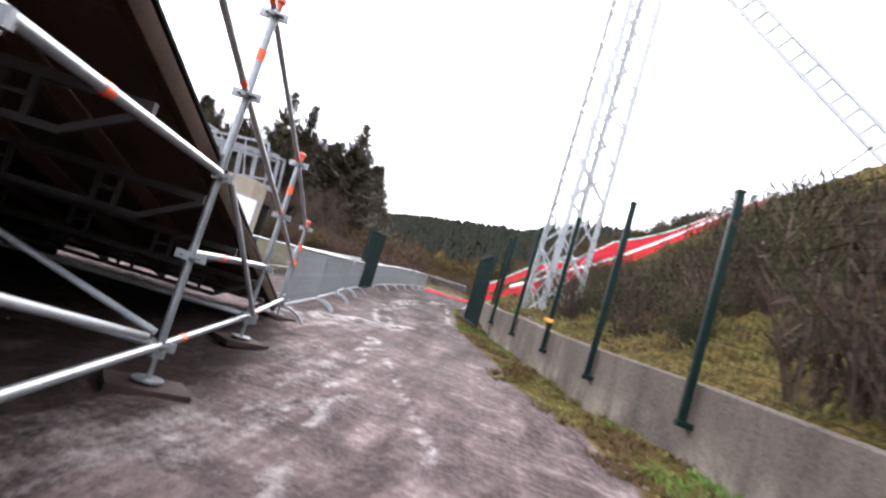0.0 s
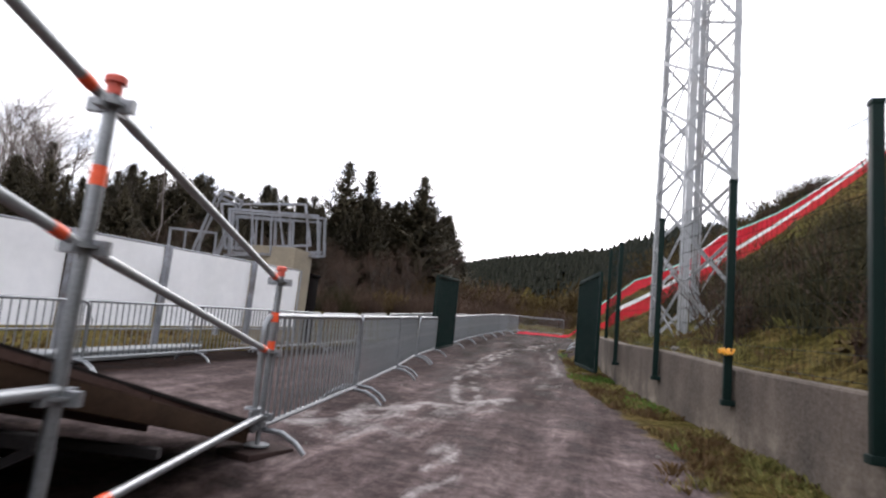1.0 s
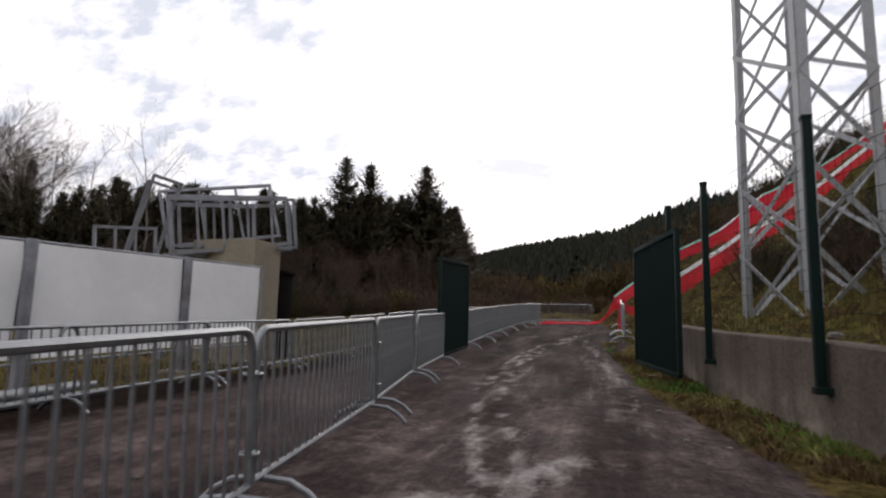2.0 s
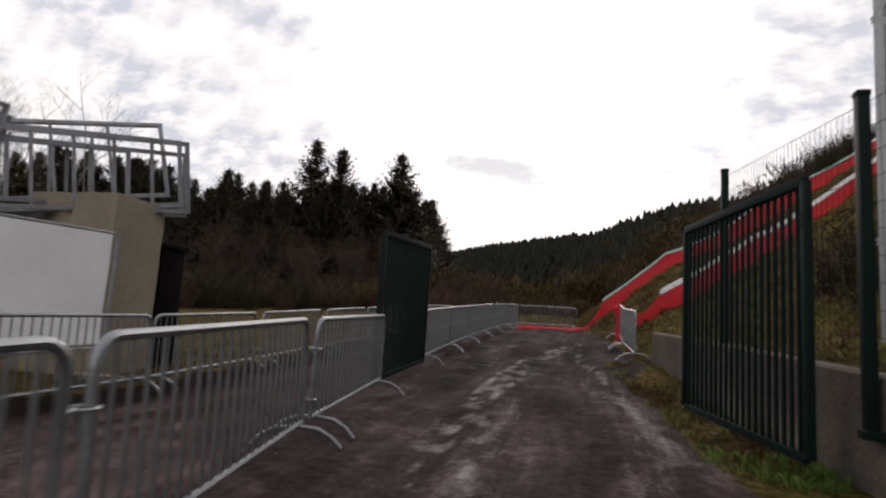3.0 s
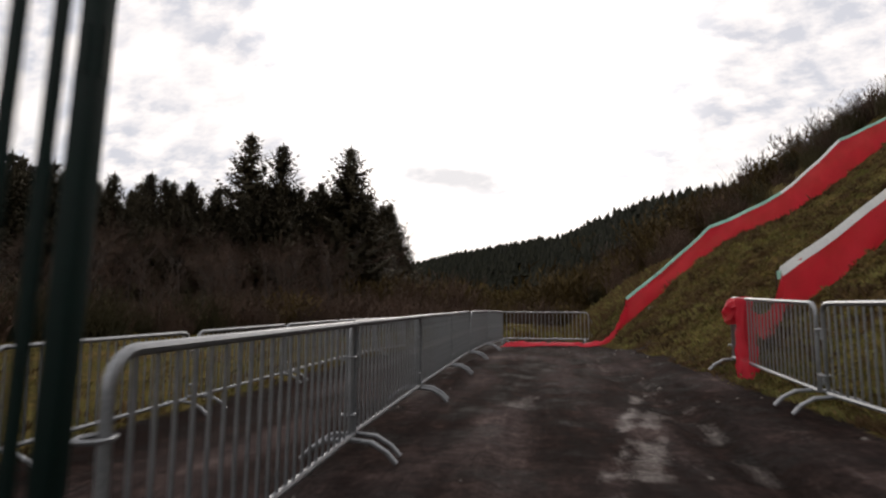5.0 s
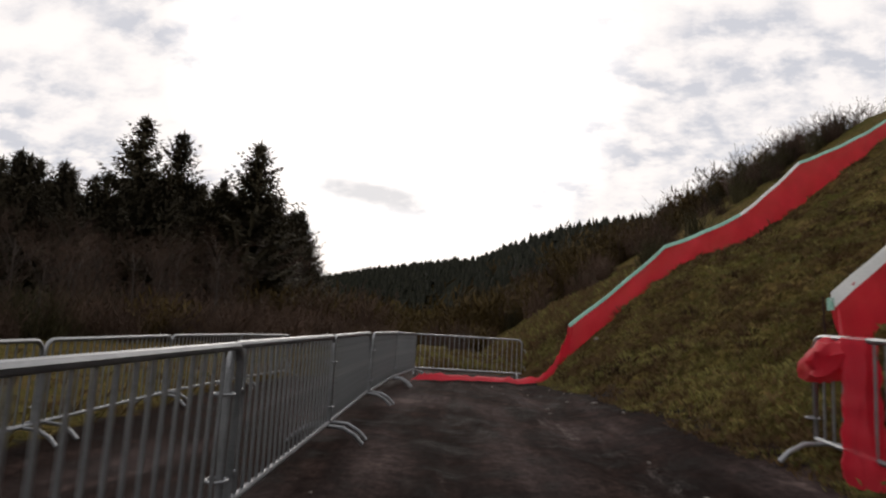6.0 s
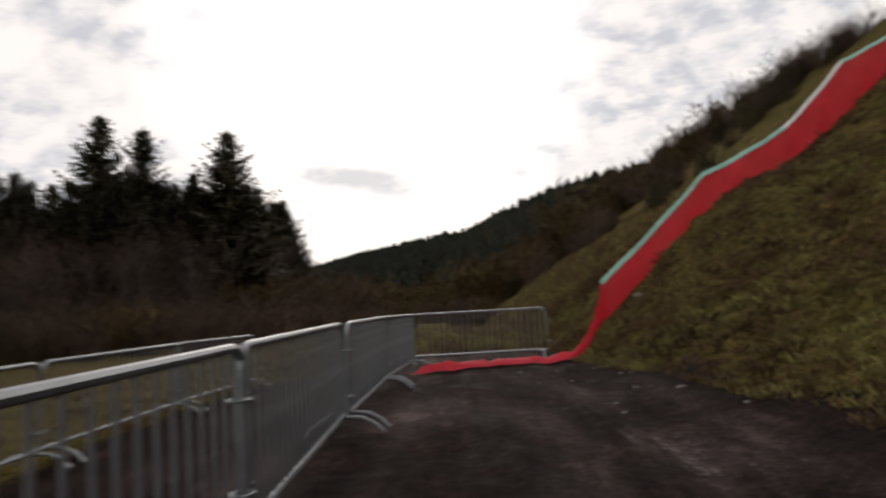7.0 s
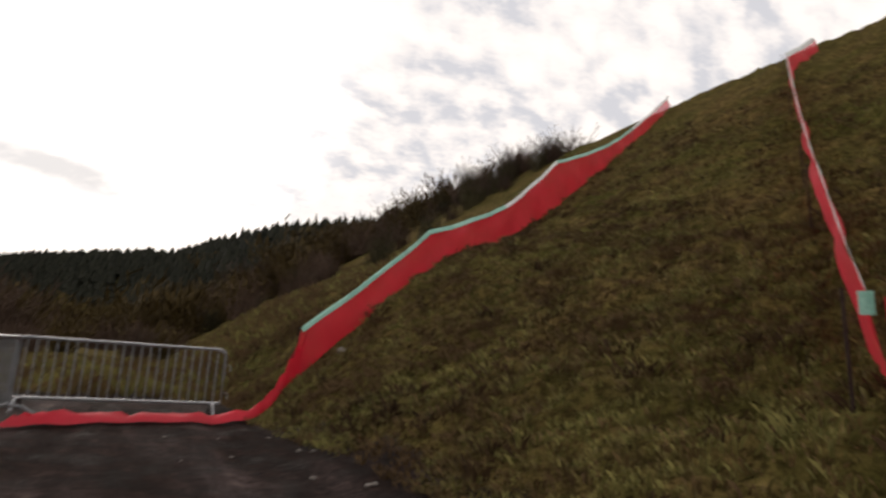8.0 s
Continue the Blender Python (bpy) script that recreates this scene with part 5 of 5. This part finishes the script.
def build_woods():
    rnd = random.Random(21)
    spruces = [make_tree("spruce_tree", "tall dark spruce at the edge of the wood", *conifer_mesh(s, 18.0, w, b), "spruce trees") for s, w, b in ((1, 4.1, 0.05), (2, 3.8, 0.07), (3, 5.0, 0.03), (4, 4.0, 0.08))]
    bares = [make_tree("bare_tree", "leafless brown tree in front of the spruces", *bare_tree_mesh(s, 9.0, M_TWIG, 4, 0.0, w), "bare trees") for s, w in ((31, 0.012), (32, 0.009), (33, 0.007))]
    birches = [make_tree("birch_tree", "leafless pale birch with fine twigs", *bare_tree_mesh(s, 12.0, M_BIRCH, 4, 0.12, 0.0045), "birch trees") for s in (41, 42)]
    count = {}

    def put(protos, k, *a):
        key = protos[k].name
        plant(protos[k], count.get(key, 0) > 0, *a)
        count[key] = 1
    # the three that stand out, and their neighbours
    g = land_z(-21.55, 81.4, False)
    put(spruces, 2, -21.55, 81.4, (23.5 - g) / 18.2, 20)
    g = land_z(-31.15, 77.5, False)
    put(spruces, 0, -31.15, 77.5, (23.9 - g) / 18.2, 80)
    put(spruces, 1, -29.23, 80.95, (23.9 - land_z(-29.2, 81, False)) / 18.2, 150)
    put(spruces, 3, -25.8, 84.0, 0.86, 10)
    for k in range(230):
        y = rnd.uniform(36, 130)
        edge = -22.5 - 0.06 * (y - 80) if y > 70 else -19 - (70 - y) * 0.12
        x = edge - 2.5 - abs(rnd.gauss(0, 15))
        far = math.hypot(x + 1, y - 22)
        tall = 2.5 + far * rnd.uniform(0.175, 0.255) - land_z(x, y, False)
        if tall > 4:
            put(spruces, rnd.randrange(4), x, y, min(tall, 20) / 18, rnd.uniform(0, 360))
    for k in range(190):
        y = rnd.uniform(36, 98)
        edge = -20.5 if y > 70 else -15 - (70 - y) * 0.1
        x = edge - rnd.uniform(-1.0, 10)
        far = math.hypot(x + 1, y - 22)
        tall = 2.3 + far * rnd.uniform(0.07, 0.165) - land_z(x, y, False)
        put(bares, rnd.randrange(3), x, y, max(tall, 2.5) / 9, rnd.uniform(0, 360))
    for k in range(17):
        y = rnd.uniform(42, 88)
        x = -1.26 * (y - 12) * rnd.uniform(0.99, 1.16)
        far = math.hypot(x - 1, y - 8)
        if k % 5:
            put(birches, k % 2, x, y, (1.5 + far * rnd.uniform(0.15, 0.25)) / 12, rnd.uniform(0, 360))
        else:
            put(bares, rnd.randrange(3), x, y, (1.5 + far * rnd.uniform(0.15, 0.24)) / 9, rnd.uniform(0, 360))
    for x, y, s in ((-34, 47, 1.2), (-44, 52, 1.3), (-50, 50, 1.5), (-39, 41, 1.1), (-20.0, 79, 0.72), (-57, 56, 1.5)):
        put(birches, rnd.randrange(2), x, y, s, rnd.uniform(0, 360))


build_woods()


def spike(s, p, h, r, rnd):
    """A small far conifer: three ragged skirts."""
    for k in range(3):
        z0, z1 = h * (0.12 + 0.26 * k), h * (0.55 + 0.24 * k)
        rr = r * (1 - 0.28 * k)
        base = len(s.v)
        n = 6
        t0 = rnd.uniform(0, 6)
        for q in range(n):
            a = t0 + q * 6.283 / n
            e = rr * rnd.uniform(0.65, 1.15)
            s.v.append(p + Vector((e * math.cos(a), e * math.sin(a), z0 + rnd.uniform(-0.06, 0.06) * h)))
        s.v.append(p + Vector((rnd.uniform(-0.05, 0.05) * h, 0, min(z1, h))))
        for q in range(n):
            s.f.append((base + q, base + (q + 1) % n, base + n))


def build_far_forest():
    rnd = random.Random(8)
    s = Shape()
    for k in range(15000):
        y = 75 + 420 * rnd.random() ** 1.25
        foot = lerp_table(FOOT_LINE, y)
        reach = smooth01((y - 70) / 60)
        d = rnd.uniform(18 - 12 * reach, 60)
        x = foot + d
        h = rnd.uniform(3.2, 6.2) * (0.36 + 0.64 * reach)
        spike(s, Vector((x, y, land_z(x, y, False) - 0.3)), h, h * 0.3, rnd)
    ob = part("far_forest", s, M_FARWOOD, smooth=False)
    tagged(ob, "dense dark conifer forest along the far ridge", "forest", kind="stuff")


build_far_forest()


def bush_mesh(seed, mat, stems, h, lean=0.5, leaf=0):
    """A shrub of many thin arching stems."""
    rnd = random.Random(seed)
    s = Shape()
    for k in range(stems):
        a, r = rnd.uniform(0, 6.28), rnd.uniform(0, 0.35) * h
        p = Vector((r * math.cos(a), r * math.sin(a), -0.1))
        L = h * rnd.uniform(0.5, 1.1)
        b = rnd.uniform(0, 6.28)
        d = Vector((math.cos(b) * lean * rnd.random(), math.sin(b) * lean * rnd.random(), 1)).normalized()
        q = p + d * L * 0.6
        e = q + (d + Vector((math.cos(b), math.sin(b), -0.1)) * 0.35).normalized() * L * 0.4
        s.ring_tube([p, q, e], [0.012, 0.008, 0.003], 3, caps=False)
        for t in range(7):
            f = rnd.uniform(0.3, 1)
            c = p.lerp(q, f) if f < 0.7 else q.lerp(e, (f - 0.7) / 0.3)
            o = Vector((rnd.uniform(-1, 1), rnd.uniform(-1, 1), rnd.uniform(0.2, 1.4))).normalized() * L * rnd.uniform(0.10, 0.24)
            w = Vector((rnd.uniform(-1, 1), rnd.uniform(-1, 1), 0)).normalized() * (0.008 + leaf)
            base = len(s.v)
            s.v += [c - w, c + w, c + o + w * 0.5, c + o * 0.6 - w * 1.5]
            s.f += [(base, base + 1, base + 2, base + 3)]
    return s.mesh("bush", mat, smooth=False)


def build_bushes():
    rnd = random.Random(17)
    kinds = [("broom_bush", "tangled green brown broom bush on the bank", [bush_mesh(s, M_BROOM, 90, 1.5) for s in (1, 2, 3)]),
             ("bare_bush", "leafless brown bush on the slope", [bush_mesh(s, M_TWIG, 80, 1.6, 0.7) for s in (4, 5)]),
             ("autumn_bush", "bush with ochre autumn leaves", [bush_mesh(6, M_AUTUMN, 90, 1.8, 0.7, 0.016)])]

    far = {0: Shape(), 1: Shape(), 2: Shape()}

    def put(k, x, y, s):
        name, lab, meshes = kinds[k]
        if y > 62:
            m = pose(x, y, land_z(x, y, False) - 0.05, 0, 0, rnd.uniform(0, 360)) @ Matrix.Scale(s, 4)
            me, base = rnd.choice(meshes), len(far[k].v)
            far[k].v += [m @ q.co for q in me.vertices]
            far[k].f += [tuple(base + q for q in poly.vertices) for poly in me.polygons]
            return
        ob = part(name, rnd.choice(meshes), None)
        ob.matrix_basis = pose(x, y, land_z(x, y, False) - 0.05, 0, 0, rnd.uniform(0, 360)) @ Matrix.Diagonal((s * rnd.uniform(0.9, 1.3), s * rnd.uniform(0.9, 1.3), s, 1))
        tagged(ob, lab, "bush", "bushes")
    # thick broom behind the fence
    for k in range(150):
        y = rnd.uniform(1, 19)
        x = lerp_table(WALL_LINE, y) + 1.0 + 9 * rnd.random() ** 1.2
        put(0 if rnd.random() < 0.7 else 1, x, y, rnd.uniform(0.7, 1.3) if y < 9.5 else rnd.uniform(0.35, 0.75))
    for k in range(40):
        y = rnd.uniform(17, 26)
        x = lerp_table(WALL_LINE, y) + rnd.uniform(2.5, 12)
        put(0 if rnd.random() < 0.6 else 1, x, y, rnd.uniform(0.25, 0.55))
    for k in range(110):      # dark broom along the bank's shoulder, before the nets
        y = rnd.uniform(12, 25.5)
        x = lerp_table(WALL_LINE, y) + rnd.uniform(1.3, 8.5) + max(0, y - 20) * 0.25
        put(0 if rnd.random() < 0.65 else 1, x, y, rnd.uniform(0.35, 0.8) if y > 19 else rnd.uniform(0.5, 1.0))
    for k in range(26):
        y = rnd.uniform(13.5, 20)
        put(0 if rnd.random() < 0.7 else 1, 0.42 * (y - 4.5) + 1.9 + rnd.uniform(-0.1, 2.2), y, rnd.uniform(0.95, 1.5))
    # the ridge beyond the upper net, and the bank towards the far wood
    for k in range(260):
        y = rnd.uniform(47, 120)
        d = rnd.uniform(3, 22) if y > 60 else rnd.uniform(7, 20)
        x = lerp_table(FOOT_LINE, y) + d
        if y < 54:
            continue
        put(1 if rnd.random() < 0.45 else (2 if y > 60 and rnd.random() < 0.5 else 0), x, y, rnd.uniform(0.6, 1.2) * (1.6 if y > 66 else 1.0))
    for k in range(46):
        y = rnd.uniform(55, 76)
        x = lerp_table(FOOT_LINE, y) + rnd.uniform(15, 20)
        put(rnd.choice((0, 1, 1)), x, y, rnd.uniform(0.7, 1.4))
    for k in range(46):
        y = rnd.uniform(9.5, 16)
        x = lerp_table(WALL_LINE, y) + 3.6 + max(0, y - 13) * 0.6 + rnd.uniform(0, 6)
        put(0 if rnd.random() < 0.7 else 1, x, y, rnd.uniform(0.9, 1.5))
    for k in range(90):
        y = rnd.uniform(44, 95)
        put(1 if rnd.random() < 0.93 else 2, rnd.uniform(-19, -9) if y < 60 else rnd.uniform(-18, 1), y, rnd.uniform(0.8, 1.7))
    for k in range(120):
        y = rnd.uniform(75, 150)
        put(1 if rnd.random() < 0.55 else 2, lerp_table(FOOT_LINE, y) + rnd.uniform(-22, 12), y, rnd.uniform(1.4, 3.2))
    for k in range(230):      # undergrowth closing the wood's edge
        y = rnd.uniform(27, 80)
        edge = -20.5 if y > 70 else -15 - (70 - y) * 0.1
        m = pose(edge - rnd.uniform(-1.5, 4.5), y, land_z(edge, y, False) - 0.05, 0, 0, rnd.uniform(0, 360)) @ Matrix.Scale(rnd.uniform(0.7, 1.5), 4)
        low = far[k % 2]
        me, base = rnd.choice(kinds[1][2]), len(low.v)
        low.v += [m @ q.co for q in me.vertices]
        low.f += [tuple(base + q for q in poly.vertices) for poly in me.polygons]
    for k, mat, lab in ((0, M_BROOM, "green brown broom scrub on banks and the wood edge"), (1, M_TWIG, "leafless brown scrub on banks and the wood edge"), (2, M_AUTUMN, "ochre autumn scrub on the far bank")):
        tagged(part("far_scrub", far[k], mat, smooth=False), lab, "scrub", kind="stuff")


build_bushes()


# ---- grass ----
def build_grass():
    rnd = random.Random(5)
    for name, mat, lab, share in (("grass", M_GRASS, "rough green brown tussock grass on the bank", 0.75), ("dry_grass", M_DRY, "dry straw coloured grass among the tussocks", 0.25), ("bracken", M_TUSSOCK_SHADE, "dark brown tufts standing for shadow patches between the tussocks", 0.0), ("verge_grass", M_LUSH, "fresh green grass tufts along the wall's foot", -1)):
        s = Shape()
        v, f = s.v, s.f

        def tuft(x, y, h, n, spread):
            z = land_z(x, y) - 0.02
            for k in range(n):
                a = rnd.uniform(0, 6.283)
                r = spread * rnd.random()
                c, q = math.cos(a), math.sin(a)
                L = h * rnd.uniform(0.5, 1.15)
                w = 0.006 + 0.004 * rnd.random()
                o = rnd.uniform(0.1, 0.8) * L
                base = len(v)
                px, py = x + c * r, y + q * r
                v.append(Vector((px - q * w, py + c * w, z)))
                v.append(Vector((px + q * w, py - c * w, z)))
                v.append(Vector((px + c * o * 0.45 + q * w * .8, py + q * o * 0.45 - c * w * .8, z + L * 0.62)))
                v.append(Vector((px + c * o, py + q * o, z + L * 0.8)))
                f.append((base, base + 1, base + 2))
                f.append((base, base + 2, base + 3))
        # These dark tufts are added for the shadow patches among the grass.
        for k in range(5200 if share == 0 else 0):      # brown clumps between the tussocks
            y = rnd.uniform(26, 50)
            x = lerp_table(FOOT_LINE, y) + 0.25 + 13 * rnd.random() ** 1.3
            if noise.noise((x * 1.5, y * 1.5, 21)) + 0.5 * noise.noise((x * 0.4, y * 0.4, 2)) > 0.08:
                tuft(x, y, rnd.uniform(0.07, 0.20), 11, 0.13)
        for k in range(1500 if share < 0 else 0):      # fresh tufts by the wall
            y = rnd.uniform(2.5, 24)
            x = lerp_table(WALL_LINE, y) - 0.05 - 0.8 * rnd.random() ** 1.5
            if noise.noise((x * 0.9, y * 0.6, 33)) > (-0.1 if y < 8.5 else 0.16):
                tuft(x, y, rnd.uniform(0.05, 0.15), 10, 0.08)
        share = max(share, 0)
        for k in range(int(34000 * share)):      # the open slope
            y = rnd.uniform(24.5, 50)
            d = 0.02 + 13 * rnd.random() ** 1.5
            x = lerp_table(FOOT_LINE, y) + d
            if noise.noise((x * 0.8, y * 0.8, 3 if share > 0.5 else 40)) < -0.2:
                continue
            tuft(x, y, (0.7 + 1.1 * max(0, noise.noise((x * 1.1, y * 1.1, 9)))) * rnd.uniform(0.05, 0.13) * (1 + d * 0.03), 7, 0.10)
        for k in range(int(9000 * share)):      # the slope's foot, near the track
            y = rnd.uniform(30, 42)
            tuft(lerp_table(FOOT_LINE, y) + 0.15 + 5 * rnd.random(), y, rnd.uniform(0.05, 0.13), 7, 0.09)
        for k in range(int(4000 * share)):      # the bank beyond the upper net
            y = rnd.uniform(44, 62)
            tuft(lerp_table(FOOT_LINE, y) + 9 * rnd.random(), y, rnd.uniform(0.15, 0.35), 7, 0.16)
        for k in range(int(4200 * share)):      # the verge below the wall
            y = rnd.uniform(2, 25)
            x = lerp_table(WALL_LINE, y) - (1.25 if y < 12 else 0.85) * rnd.random() ** 1.3
            if noise.noise((x * 1.2, y * 0.9, 13)) < -0.1:
                continue
            tuft(x, y, rnd.uniform(0.04, 0.14), 8, 0.07)
        for k in range(int(2600 * share)):      # the bank behind the wall
            y = rnd.uniform(2, 25)
            tuft(lerp_table(WALL_LINE, y) + 0.3 + 5 * rnd.random(), y, rnd.uniform(0.06, 0.2), 8, 0.12)
        for k in range(int(2800 * share)):      # beside the wood
            y = rnd.uniform(13, 60)
            x = lerp_table([(0, -7.5), (14, -6.0), (20, -5.6), (40, -5.4), (44, -2)], y) - 9 * rnd.random() ** 1.6
            tuft(x, y, rnd.uniform(0.07, 0.22), 7, 0.11)
        for k in range(int(2500 * share)):      # past the end of the track
            y = rnd.uniform(42.5, 58)
            tuft(rnd.uniform(-6, 1), y, rnd.uniform(0.15, 0.4), 7, 0.15)
        ob = part(name, s, mat, smooth=False)
        tagged(ob, lab, "grass", kind="stuff")


build_grass()


# ---- stones and small things on the ground ----
def stone_mesh(seed):
    rnd = random.Random(seed)
    bm = bmesh.new()
    bmesh.ops.create_icosphere(bm, subdivisions=2, radius=1.0)
    for vv in bm.verts:
        n = noise.noise(vv.co * 1.3 + Vector((seed * 3.1, 0, 0)))
        vv.co *= 1 + 0.35 * n
        vv.co.z *= 0.62
    me = bpy.data.meshes.new("stone")
    bm.to_mesh(me)
    bm.free()
    me.materials.append(M_STONE)
    return me


def build_stones():
    rnd = random.Random(2)
    meshes = [stone_mesh(k) for k in range(4)]
    spots = [(2.95, 16.39, 0.075), (2.72, 16.05, 0.085), (1.89, 39.9, 0.11), (0.95, 39.94, 0.07)]
    for k in range(70):
        y = rnd.uniform(5, 38)
        spots.append((lerp_table(FOOT_LINE, y) - 0.1 - 1.3 * rnd.random() ** 2, y, rnd.uniform(0.010, 0.032)))
    for k in range(24):
        y = rnd.uniform(6, 30)
        spots.append((rnd.uniform(-3, 1.5), y, rnd.uniform(0.008, 0.02)))
    for x, y, r in spots:
        ob = part("stone", rnd.choice(meshes), None)
        ob.matrix_basis = pose(x, y, land_z(x, y) + r * 0.25, 0, 0, rnd.uniform(0, 360)) @ Matrix.Scale(r, 4)
        tagged(ob, "pale rough stone lying on the ground", "stone", "stones")


build_stones()
